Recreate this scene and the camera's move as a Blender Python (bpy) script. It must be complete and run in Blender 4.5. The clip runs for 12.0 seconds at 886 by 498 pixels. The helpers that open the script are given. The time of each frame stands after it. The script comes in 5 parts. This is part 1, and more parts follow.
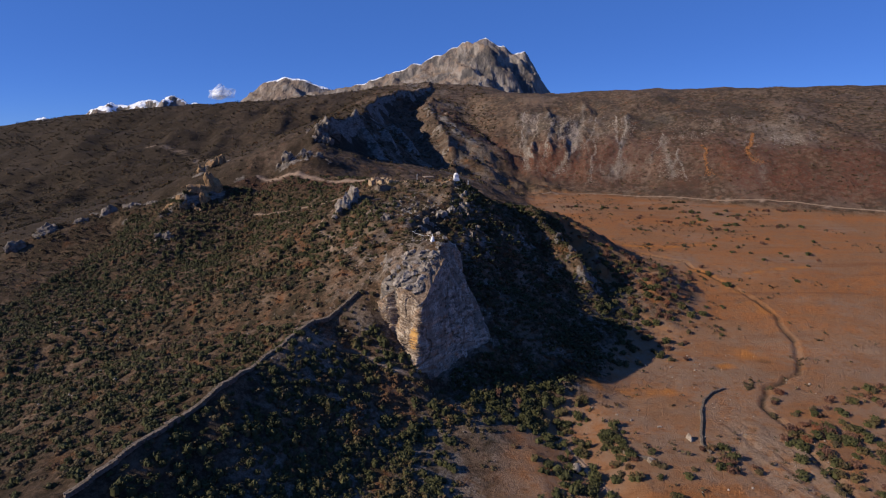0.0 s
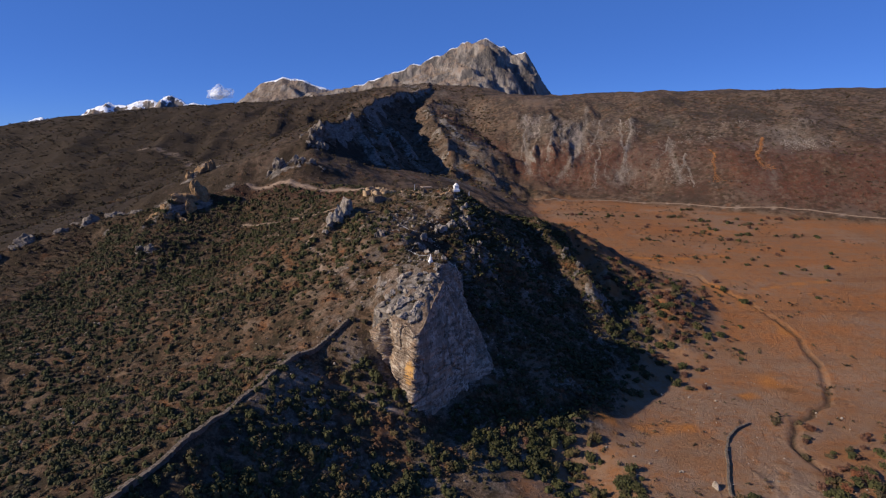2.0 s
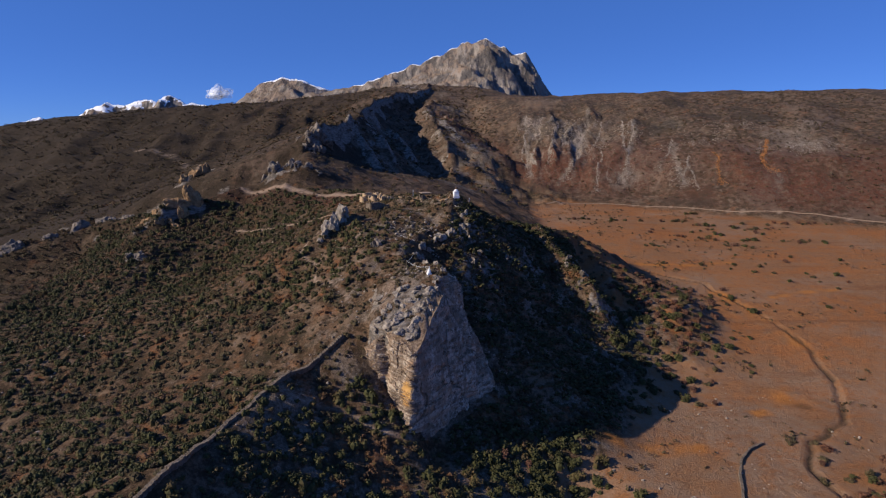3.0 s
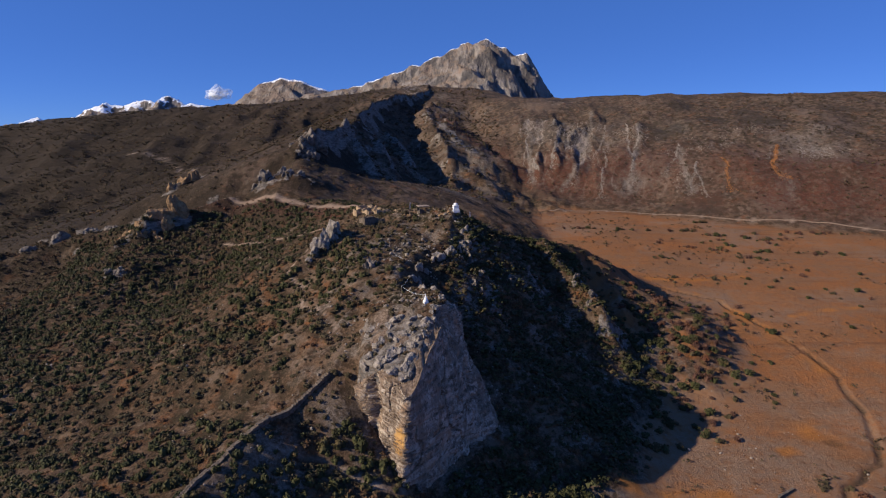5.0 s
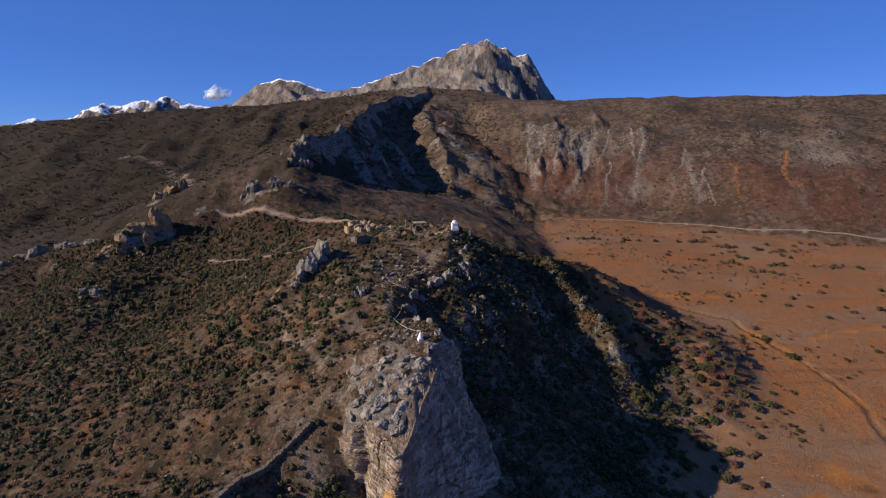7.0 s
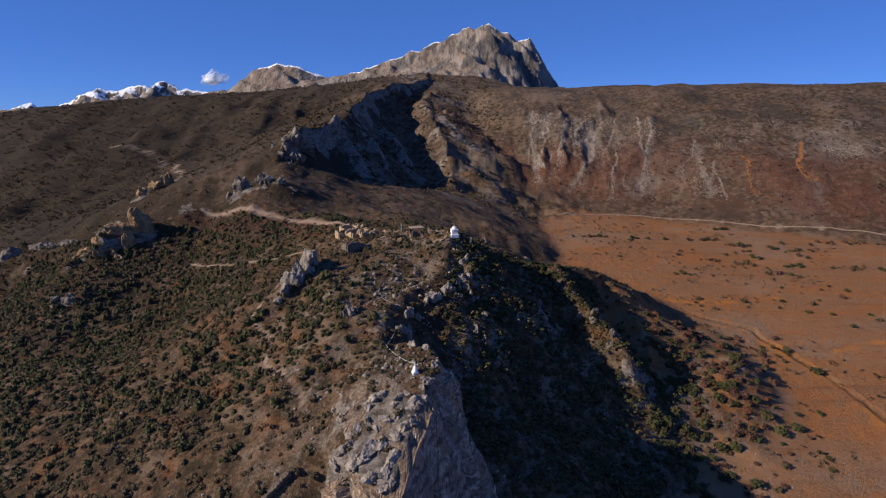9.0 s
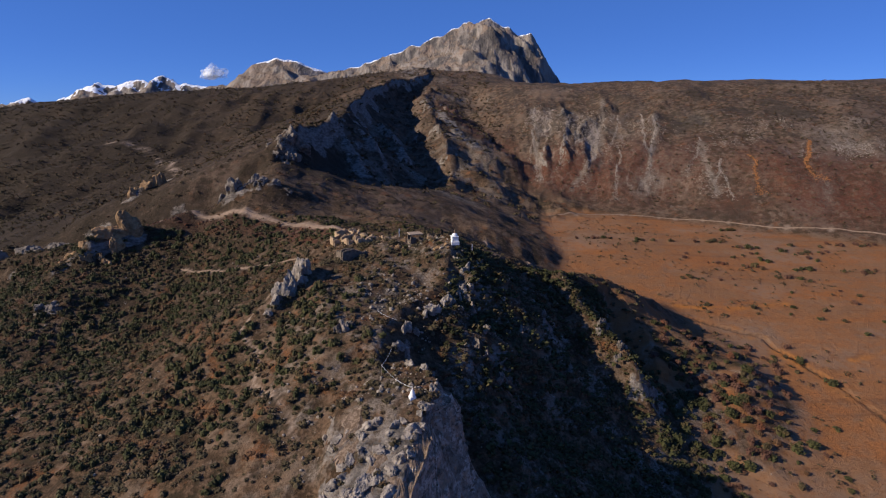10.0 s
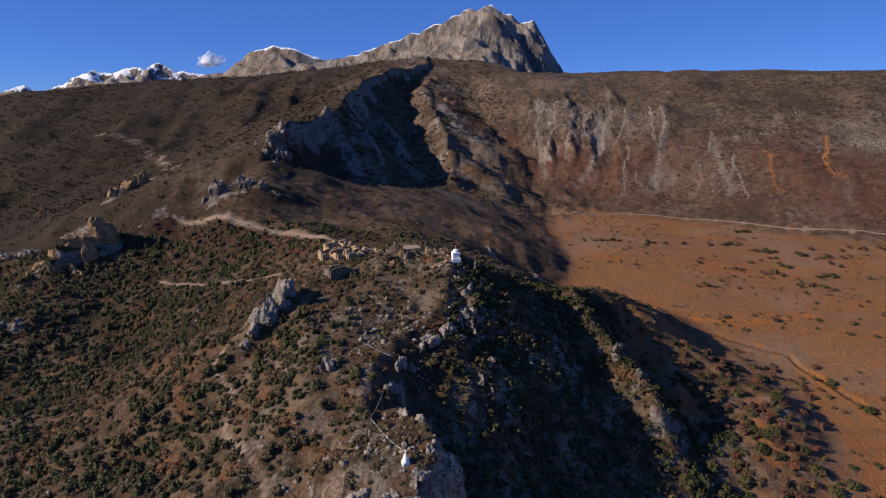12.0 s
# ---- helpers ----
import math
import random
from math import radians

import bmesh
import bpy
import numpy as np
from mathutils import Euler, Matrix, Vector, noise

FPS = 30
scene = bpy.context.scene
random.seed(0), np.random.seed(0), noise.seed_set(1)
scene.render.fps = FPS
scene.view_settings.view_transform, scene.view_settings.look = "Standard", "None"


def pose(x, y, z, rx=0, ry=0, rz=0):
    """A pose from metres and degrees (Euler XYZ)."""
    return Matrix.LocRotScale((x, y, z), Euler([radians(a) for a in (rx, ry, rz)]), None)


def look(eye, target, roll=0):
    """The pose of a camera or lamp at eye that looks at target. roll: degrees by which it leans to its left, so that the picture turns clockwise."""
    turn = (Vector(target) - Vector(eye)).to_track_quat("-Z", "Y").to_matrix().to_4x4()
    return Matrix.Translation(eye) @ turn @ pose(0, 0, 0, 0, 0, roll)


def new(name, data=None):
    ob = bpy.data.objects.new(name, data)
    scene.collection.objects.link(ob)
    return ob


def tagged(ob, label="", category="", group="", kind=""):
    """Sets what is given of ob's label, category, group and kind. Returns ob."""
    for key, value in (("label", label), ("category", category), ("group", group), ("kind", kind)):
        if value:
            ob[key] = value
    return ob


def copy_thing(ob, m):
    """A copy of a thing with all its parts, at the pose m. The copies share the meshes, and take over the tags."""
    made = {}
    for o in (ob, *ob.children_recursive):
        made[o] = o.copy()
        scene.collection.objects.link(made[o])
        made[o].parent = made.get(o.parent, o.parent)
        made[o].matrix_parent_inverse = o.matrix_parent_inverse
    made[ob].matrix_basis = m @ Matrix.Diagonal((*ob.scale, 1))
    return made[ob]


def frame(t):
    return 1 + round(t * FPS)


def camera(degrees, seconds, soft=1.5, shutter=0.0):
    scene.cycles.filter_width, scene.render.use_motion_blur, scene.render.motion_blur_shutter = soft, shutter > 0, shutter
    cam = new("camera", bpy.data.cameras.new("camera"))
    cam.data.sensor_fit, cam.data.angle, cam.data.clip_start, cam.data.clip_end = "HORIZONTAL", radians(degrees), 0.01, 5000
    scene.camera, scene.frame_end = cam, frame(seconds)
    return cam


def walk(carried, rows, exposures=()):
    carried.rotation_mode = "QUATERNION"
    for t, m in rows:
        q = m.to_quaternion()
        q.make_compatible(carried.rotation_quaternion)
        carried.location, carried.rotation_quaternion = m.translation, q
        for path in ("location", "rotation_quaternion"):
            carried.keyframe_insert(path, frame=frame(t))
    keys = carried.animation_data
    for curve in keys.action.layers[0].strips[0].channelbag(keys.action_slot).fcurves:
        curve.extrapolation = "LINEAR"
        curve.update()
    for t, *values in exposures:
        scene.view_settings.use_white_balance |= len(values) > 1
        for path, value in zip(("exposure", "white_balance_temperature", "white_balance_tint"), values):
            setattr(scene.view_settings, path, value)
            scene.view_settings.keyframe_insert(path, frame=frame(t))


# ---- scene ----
cam = camera(77.2, 12.0, 1.2)
METRES, EYE, TILT, LEAN, TURN = 100.0, 80.0, -12.0, 0.0, 0.0
ROWS = [
    (0.0, 0.0, 0.0, 0.0, 0.0, 0.0, 0.0),
    (0.5, 0.0001, 0.0391, 0.0163, -0.02, -0.01, -0.02),
    (1.0, 0.0008, 0.0771, 0.032, -0.03, -0.01, -0.03),
    (1.5, 0.001, 0.1145, 0.0472, -0.05, -0.0, -0.05),
    (2.0, 0.0016, 0.1514, 0.0626, -0.05, 0.0, -0.07),
    (2.5, 0.002, 0.1886, 0.0784, -0.07, 0.01, -0.09),
    (3.0, 0.003, 0.2246, 0.0949, -0.08, -0.01, -0.1),
    (5.0, 0.0082, 0.3672, 0.1593, -0.06, -0.0, -0.16),
    (5.5, 0.01, 0.402, 0.1761, -0.06, -0.01, -0.17),
    (6.0, 0.0122, 0.4368, 0.1935, -0.06, -0.01, -0.19),
    (6.5, 0.014, 0.473, 0.2112, -0.07, -0.0, -0.19),
    (7.0, 0.0159, 0.5089, 0.2301, -0.06, -0.02, -0.2),
    (9.0, 0.0203, 0.6626, 0.3004, -0.03, -1.49, -0.29),
    (9.5, 0.0209, 0.7025, 0.3185, -0.02, -1.75, -0.32),
    (10.0, 0.0214, 0.743, 0.3362, -0.01, -2.01, -0.35),
    (10.5, 0.0218, 0.7852, 0.3534, -0.0, -2.31, -0.38),
    (11.0, 0.0216, 0.8275, 0.3714, -0.01, -2.6, -0.39),
    (11.5, 0.0221, 0.8706, 0.3893, 0.01, -2.89, -0.42),
    (12.0, 0.0225, 0.9125, 0.4073, 0.02, -3.2, -0.43),
]
walk(cam, [(t, pose(0, 0, EYE, TILT, LEAN, TURN) @ pose(METRES * x, METRES * y, METRES * z, 90 + pitch, roll, yaw)) for t, x, y, z, yaw, pitch, roll in ROWS])

# ---- light ----
SUN_ELEVATION, SUN_AZIMUTH = 28.0, 15.0      # degrees; the light travels towards +x, turned a little to +y
sky_world = bpy.data.worlds.new("clear_sky")
scene.world = sky_world
sky_world.use_nodes = True
wn = sky_world.node_tree
sky = wn.nodes.new("ShaderNodeTexSky")
sky.sky_type = "NISHITA"
sky.sun_disc = False
sky.sun_elevation = radians(SUN_ELEVATION)
sky.sun_rotation = radians(-90 - SUN_AZIMUTH)
sky.altitude = 3900
sky.air_density, sky.dust_density, sky.ozone_density = 0.75, 0.0, 3.0
wn.nodes["Background"].inputs["Strength"].default_value = 0.089
tone = wn.nodes.new("ShaderNodeMix")
tone.data_type, tone.blend_type = "RGBA", "MULTIPLY"
tone.inputs[0].default_value, tone.inputs[7].default_value = 1.0, (0.4, 0.57, 0.98, 1)
wn.links.new(sky.outputs["Color"], tone.inputs[6])
even = wn.nodes.new("ShaderNodeMix")     # the thin dry air evens the blue out
even.data_type = "RGBA"
even.inputs[0].default_value, even.inputs[7].default_value = 0.6, (0.42, 1.3, 4.3, 1)
wn.links.new(tone.outputs[2], even.inputs[6])
wn.links.new(even.outputs[2], wn.nodes["Background"].inputs["Color"])

sun = new("sun", bpy.data.lights.new("sun", "SUN"))
sun.data.energy, sun.data.angle, sun.data.color = 4.2, radians(0.5), (1.0, 0.88, 0.74)
_ce, _az = math.cos(radians(SUN_ELEVATION)), radians(SUN_AZIMUTH)
sun.matrix_world = look((-300, 0, 300), Vector((-300, 0, 300)) + Vector((_ce * math.cos(_az), _ce * math.sin(_az), -math.sin(radians(SUN_ELEVATION)))))
scene.view_settings.exposure = 0.6


# ---- materials ----
class Nodes:
    """A small helper round a material's node tree."""

    def __init__(self, name, roughness=0.9, specular=0.2):
        self.mat = bpy.data.materials.new(name)
        self.mat.use_nodes = True
        self.tree = self.mat.node_tree
        self.bsdf = self.tree.nodes["Principled BSDF"]
        self.bsdf.inputs["Roughness"].default_value = roughness
        self.bsdf.inputs["Specular IOR Level"].default_value = specular
        self.coord = self.tree.nodes.new("ShaderNodeNewGeometry").outputs["Position"]

    def put(self, socket, value):
        if isinstance(value, bpy.types.NodeSocket):
            self.tree.links.new(value, socket)
        elif isinstance(value, (tuple, list)) and len(value) == 3 and socket.type == "RGBA":
            socket.default_value = (*value, 1)
        else:
            socket.default_value = value

    def noise(self, scale, detail=5.0, rough=0.6, vector=None, distort=0.0):
        n = self.tree.nodes.new("ShaderNodeTexNoise")
        self.put(n.inputs["Vector"], vector or self.coord)
        n.inputs["Scale"].default_value, n.inputs["Detail"].default_value = scale, detail
        n.inputs["Roughness"].default_value, n.inputs["Distortion"].default_value = rough, distort
        return n.outputs["Fac"]

    def cells(self, scale, vector=None, feature="F1"):
        n = self.tree.nodes.new("ShaderNodeTexVoronoi")
        n.feature = feature
        self.put(n.inputs["Vector"], vector or self.coord)
        n.inputs["Scale"].default_value = scale
        return n.outputs["Distance"]

    def stretch(self, sx, sy, sz, rz=0.0, rx=0.0):
        n = self.tree.nodes.new("ShaderNodeMapping")
        self.put(n.inputs["Vector"], self.coord)
        n.inputs["Scale"].default_value = (sx, sy, sz)
        n.inputs["Rotation"].default_value = (radians(rx), 0, radians(rz))
        return n.outputs["Vector"]

    def span(self, value, low, high, a=0.0, b=1.0):
        n = self.tree.nodes.new("ShaderNodeMapRange")
        n.interpolation_type = "SMOOTHSTEP"
        self.put(n.inputs["Value"], value)
        for key, v in (("From Min", low), ("From Max", high), ("To Min", a), ("To Max", b)):
            self.put(n.inputs[key], v)
        return n.outputs["Result"]

    def maths(self, op, a, b=0.0):
        n = self.tree.nodes.new("ShaderNodeMath")
        n.operation = op
        self.put(n.inputs[0], a)
        self.put(n.inputs[1], b)
        return n.outputs[0]

    def mix(self, fac, a, b, blend="MIX"):
        n = self.tree.nodes.new("ShaderNodeMix")
        n.data_type, n.blend_type = "RGBA", blend
        self.put(n.inputs[0], fac)
        self.put(n.inputs[6], a)
        self.put(n.inputs[7], b)
        return n.outputs[2]

    def attribute(self, name):
        n = self.tree.nodes.new("ShaderNodeAttribute")
        n.attribute_name = name
        s = self.tree.nodes.new("ShaderNodeSeparateColor")
        self.tree.links.new(n.outputs["Color"], s.inputs["Color"])
        return s.outputs[0], s.outputs[1], s.outputs[2]

    def axis(self, which):
        n = self.tree.nodes.new("ShaderNodeSeparateXYZ")
        self.tree.links.new(self.coord, n.inputs[0])
        return n.outputs[which]

    def facing_up(self):
        n = self.tree.nodes.new("ShaderNodeSeparateXYZ")
        self.tree.links.new(self.tree.nodes.new("ShaderNodeNewGeometry").outputs["Normal"], n.inputs[0])
        return n.outputs["Z"]

    def joined(self, x, y):
        n = self.tree.nodes.new("ShaderNodeCombineXYZ")
        self.put(n.inputs[0], x)
        self.put(n.inputs[1], y)
        return n.outputs[0]

    def random(self):
        return self.tree.nodes.new("ShaderNodeObjectInfo").outputs["Random"]

    def island(self):
        return self.tree.nodes.new("ShaderNodeNewGeometry").outputs["Random Per Island"]

    def color(self, c):
        self.put(self.bsdf.inputs["Base Color"], c)
        return self

    def bump(self, height, distance, strength=1.0):
        n = self.tree.nodes.new("ShaderNodeBump")
        n.inputs["Strength"].default_value, n.inputs["Distance"].default_value = strength, distance
        self.put(n.inputs["Height"], height)
        self.tree.links.new(n.outputs["Normal"], self.bsdf.inputs["Normal"])
        return self


def ground_material():
    n = Nodes("mountain_ground", 0.95, 0.1)
    rock, grass, bare = n.attribute("cover")
    red, far, olive = n.attribute("cover_more")
    path, gully, dark = n.attribute("cover_wear")
    big, mid, fine = n.noise(0.035, 4), n.noise(0.22, 5, 0.65), n.noise(1.3, 5, 0.7)
    tiny, mottle, fleck = n.noise(4.5, 3, 0.7), n.noise(0.1, 8, 0.75), n.noise(0.42, 7, 0.75)
    # heath: brown scrub, tan soil between, rusty patches
    heath = n.mix(n.span(mid, 0.35, 0.65), (0.043, 0.026, 0.014), (0.073, 0.045, 0.024))
    heath = n.mix(n.span(n.maths("ADD", n.maths("MULTIPLY", fine, 0.6), n.maths("MULTIPLY", mid, 0.4)), 0.45, 0.6), heath, (0.142, 0.087, 0.052))
    heath = n.mix(n.maths("MULTIPLY", n.span(n.noise(0.12, 4, 0.6), 0.54, 0.68), n.span(tiny, 0.35, 0.6)), heath, (0.2, 0.075, 0.025))
    heath = n.mix(n.span(mottle, 0.52, 0.61, 0.0, 0.8), heath, (0.152, 0.105, 0.069))
    heath = n.mix(n.span(mottle, 0.47, 0.4, 0.0, 0.8), heath, (0.03, 0.024, 0.013))
    heath = n.mix(n.span(fleck, 0.56, 0.66, 0.0, 0.6), heath, (0.185, 0.137, 0.1))
    heath = n.mix(n.span(fleck, 0.45, 0.36, 0.0, 0.7), heath, (0.026, 0.022, 0.012))
    # far slopes: clumps of scrub and pale stony specks too small to stand alone
    shrubby = n.span(n.maths("ADD", n.cells(0.26), n.maths("MULTIPLY", n.maths("SUBTRACT", mid, 0.5), 1.1)), 0.46, 0.34)
    stony = n.span(n.maths("ADD", n.cells(0.19), n.maths("MULTIPLY", n.maths("SUBTRACT", fleck, 0.5), 1.6)), 0.3, 0.2)
    heath = n.mix(n.maths("MULTIPLY", far, 0.45), heath, n.mix(n.span(mid, 0.4, 0.6), (0.05, 0.033, 0.025), (0.085, 0.06, 0.047)))
    heath = n.mix(n.maths("MULTIPLY", far, n.maths("MULTIPLY", stony, 0.35)), heath, (0.21, 0.165, 0.125))
    heath = n.mix(n.maths("MULTIPLY", far, n.maths("MULTIPLY", shrubby, 0.55)), heath, (0.032, 0.026, 0.015))
    broad = n.noise(0.022, 6, 0.62)
    heath = n.mix(n.maths("MULTIPLY", far, n.span(broad, 0.53, 0.63, 0.0, 0.65)), heath, (0.038, 0.03, 0.022))
    heath = n.mix(n.maths("MULTIPLY", far, n.span(broad, 0.45, 0.36, 0.0, 0.6)), heath, (0.125, 0.088, 0.064))
    reds = n.mix(n.span(fine, 0.4, 0.7), (0.075, 0.026, 0.016), (0.12, 0.052, 0.032))
    c = n.mix(n.maths("MULTIPLY", red, n.span(fleck, 0.42, 0.6, 0.9, 0.2)), heath, reds)
    c = n.mix(n.maths("MULTIPLY", olive, n.span(n.maths("ADD", n.maths("MULTIPLY", mottle, 0.5), n.maths("MULTIPLY", fleck, 0.5)), 0.6, 0.45, 0.55, 1.0)), c, n.mix(n.span(fine, 0.4, 0.62), (0.02, 0.015, 0.009), (0.04, 0.027, 0.017)))
    # dry pasture with worn streaks and tussocks
    streaks = n.noise(1.0, 6, 0.65, n.stretch(0.018, 0.07, 0.05, -12))
    turf = n.mix(n.span(big, 0.42, 0.6), (0.245, 0.105, 0.04), (0.215, 0.107, 0.05))
    turf = n.mix(n.span(streaks, 0.5, 0.62), turf, (0.26, 0.102, 0.034))
    turf = n.mix(n.span(streaks, 0.46, 0.36, 0.0, 0.8), turf, (0.19, 0.112, 0.064))
    bands = n.noise(1.0, 5, 0.6, n.stretch(0.012, 0.2, 0.1, -6))
    turf = n.mix(n.span(bands, 0.56, 0.66, 0.0, 0.7), turf, (0.15, 0.062, 0.026))
    turf = n.mix(n.span(mid, 0.45, 0.75), turf, (0.185, 0.11, 0.066))
    turf = n.mix(n.span(fleck, 0.44, 0.34, 0.0, 0.75), turf, (0.11, 0.05, 0.022))
    turf = n.mix(n.span(fine, 0.4, 0.75), turf, (0.16, 0.072, 0.03))
    turf = n.mix(n.maths("MULTIPLY", far, n.span(fine, 0.3, 0.6, 0.5, 1.0)), turf, (0.32, 0.125, 0.03))
    c = n.mix(grass, c, turf)
    # bare earth: brown on the pasture, grey broken limestone on the hills
    soil = n.mix(grass, n.mix(n.span(n.maths("ADD", n.maths("MULTIPLY", tiny, 0.45), n.maths("MULTIPLY", fine, 0.55)), 0.42, 0.6), (0.08, 0.062, 0.045), (0.26, 0.222, 0.18)), n.mix(n.span(fine, 0.3, 0.7), (0.17, 0.112, 0.07), (0.26, 0.185, 0.13)))
    c = n.mix(n.maths("MULTIPLY", bare, n.span(n.maths("ADD", n.maths("MULTIPLY", mid, 0.5), n.maths("MULTIPLY", fleck, 0.5)), 0.38, 0.54, 0.15, 1.0)), c, soil)
    # thin pale runs of scree in the gullies
    px, py = n.axis("X"), n.axis("Y")
    slant = n.joined(n.maths("MULTIPLY", n.maths("SUBTRACT", px, n.maths("MULTIPLY", py, 0.3)), 0.05), n.maths("MULTIPLY", py, 0.022))
    chutes = n.noise(1.0, 6, 0.6, slant)
    thin = n.span(n.maths("ABSOLUTE", n.maths("SUBTRACT", chutes, 0.5)), 0.02, 0.007)
    chips = n.span(n.noise(1.0, 6, 0.7, n.stretch(0.45, 0.16, 0.2, -15)), 0.56, 0.66)
    scree = n.maths("MULTIPLY", gully, n.maths("MAXIMUM", thin, n.maths("MULTIPLY", chips, 0.8)))
    c = n.mix(scree, c, n.mix(fine, (0.2, 0.155, 0.12), (0.36, 0.29, 0.23)))
    streak = n.noise(1.0, 6, 0.7, n.stretch(0.3, 0.3, 0.85))
    stone = n.mix(n.span(streak, 0.35, 0.65), (0.07, 0.062, 0.054), (0.25, 0.213, 0.178))
    stone = n.mix(n.span(fine, 0.5, 0.7), stone, (0.12, 0.08, 0.05))
    edge = n.span(n.maths("ADD", rock, n.maths("ADD", n.maths("MULTIPLY", n.maths("SUBTRACT", fine, 0.5), 0.9), n.maths("MULTIPLY", n.maths("SUBTRACT", fleck, 0.5), 0.9))), 0.35, 0.6)
    c = n.mix(edge, c, stone)
    c = n.mix(n.maths("MULTIPLY", path, n.span(mid, 0.25, 0.5, 0.6, 1.0)), c, n.mix(n.span(fine, 0.3, 0.7), (0.27, 0.19, 0.135), (0.38, 0.29, 0.22)))
    c = n.mix(n.maths("MULTIPLY", dark, n.span(fine, 0.3, 0.6, 0.5, 1.0)), c, (0.05, 0.033, 0.02))
    n.color(c)
    relief = n.maths("ADD", n.maths("MULTIPLY", fine, 0.6), n.maths("MULTIPLY", tiny, 0.25))
    relief = n.maths("ADD", relief, n.maths("MULTIPLY", fleck, 1.2))
    n.bump(n.maths("ADD", relief, n.maths("MULTIPLY", n.maths("MULTIPLY", streak, rock), 1.5)), 0.6, 0.8)
    return n.mat


def cliff_material():
    n = Nodes("layered_limestone", 0.9, 0.15)
    layers = n.noise(1.0, 6, 0.75, n.stretch(0.2, 0.2, 1.0, 0, 5))
    fine, mid = n.noise(1.6, 6, 0.7), n.noise(0.25, 4)
    stain = n.noise(1.0, 5, 0.65, n.stretch(0.3, 0.3, 0.05))
    c = n.mix(n.span(layers, 0.35, 0.65), (0.23, 0.182, 0.138), (0.48, 0.395, 0.305))
    c = n.mix(n.span(mid, 0.5, 0.68), c, (0.3, 0.19, 0.115))
    c = n.mix(n.span(stain, 0.48, 0.62, 0.0, 0.8), c, (0.18, 0.13, 0.092))
    c = n.mix(n.span(fine, 0.52, 0.66), c, (0.1, 0.076, 0.058))
    c = n.mix(n.span(n.noise(0.6, 6, 0.7), 0.53, 0.62, 0.0, 0.75), c, (0.075, 0.058, 0.045))
    # an ochre patch where rock broke away at the foot of the prow
    off = n.tree.nodes.new("ShaderNodeVectorMath")
    off.operation = "DISTANCE"
    n.put(off.inputs[0], n.stretch(1.0, 1.0, 0.55))
    off.inputs[1].default_value = (-8.6, 146.0, 12.8)
    c = n.mix(n.span(n.maths("ADD", off.outputs["Value"], n.maths("MULTIPLY", n.maths("SUBTRACT", n.noise(0.9, 4), 0.5), 2.2)), 2.2, 1.3, 0.0, 0.85), c, (0.5, 0.27, 0.075))
    soil = n.mix(n.span(fine, 0.4, 0.65), (0.1, 0.066, 0.042), (0.24, 0.175, 0.125))
    c = n.mix(n.span(n.maths("ADD", n.facing_up(), n.maths("MULTIPLY", n.maths("SUBTRACT", fine, 0.5), 0.9)), 0.5, 0.75), c, soil)
    n.color(c)
    n.bump(n.maths("ADD", n.maths("MULTIPLY", layers, 0.6), n.maths("MULTIPLY", fine, 0.8)), 0.4, 0.8)
    return n.mat


def mountain_material():
    n = Nodes("high_mountain_rock", 0.95, 0.1)
    rock, scree, snow = n.attribute("cover")
    fine, mid = n.noise(0.09, 6, 0.7), n.noise(0.02, 5, 0.6)
    strata = n.noise(1.0, 6, 0.65, n.stretch(0.045, 0.012, 0.014, 0, 0))
    c = n.mix(n.span(strata, 0.4, 0.6), (0.085, 0.076, 0.07), (0.27, 0.232, 0.197))
    c = n.mix(n.span(mid, 0.5, 0.66), c, (0.24, 0.175, 0.13))
    c = n.mix(scree, c, n.mix(n.span(fine, 0.35, 0.65), (0.165, 0.122, 0.088), (0.235, 0.178, 0.132)))
    c = n.mix(n.span(n.maths("ADD", snow, n.maths("MULTIPLY", n.maths("SUBTRACT", fine, 0.5), 0.9)), 0.42, 0.56), c, (0.82, 0.84, 0.88))
    n.color(c)
    n.bump(n.maths("ADD", n.maths("MULTIPLY", fine, 0.4), strata), 16.0, 0.9)
    return n.mat


def shrub_material(name, dark, light, dry):
    n = Nodes(name, 0.8, 0.15)
    r = n.island()
    c = n.mix(r, dark, light)
    c = n.mix(n.span(n.noise(0.12, 3), 0.52, 0.66), c, dry)
    n.color(c)
    return n.mat


def plain_material(name, a, b, scale, depth, rough=0.9):
    n = Nodes(name, rough, 0.2)
    f, g = n.noise(scale, 5, 0.65), n.noise(scale * 7, 3, 0.6)
    n.color(n.mix(n.span(n.maths("ADD", n.maths("MULTIPLY", f, 0.7), n.maths("MULTIPLY", g, 0.3)), 0.35, 0.65), a, b))
    n.bump(g, depth, 0.7)
    return n.mat


GROUND = ground_material()
CLIFF = cliff_material()
MOUNTAIN = mountain_material()
JUNIPER = shrub_material("juniper_foliage", (0.026, 0.028, 0.011), (0.068, 0.065, 0.024), (0.092, 0.064, 0.028))
HEATH = shrub_material("dry_shrub_foliage", (0.042, 0.033, 0.017), (0.09, 0.068, 0.034), (0.115, 0.06, 0.03))
RUSSET = shrub_material("russet_shrub_foliage", (0.06, 0.03, 0.02), (0.12, 0.06, 0.04), (0.13, 0.05, 0.025))
BARK = plain_material("juniper_wood", (0.06, 0.045, 0.03), (0.12, 0.09, 0.06), 4, 0.02)
STONE = plain_material("field_stone", (0.13, 0.105, 0.08), (0.34, 0.28, 0.22), 0.9, 0.08)
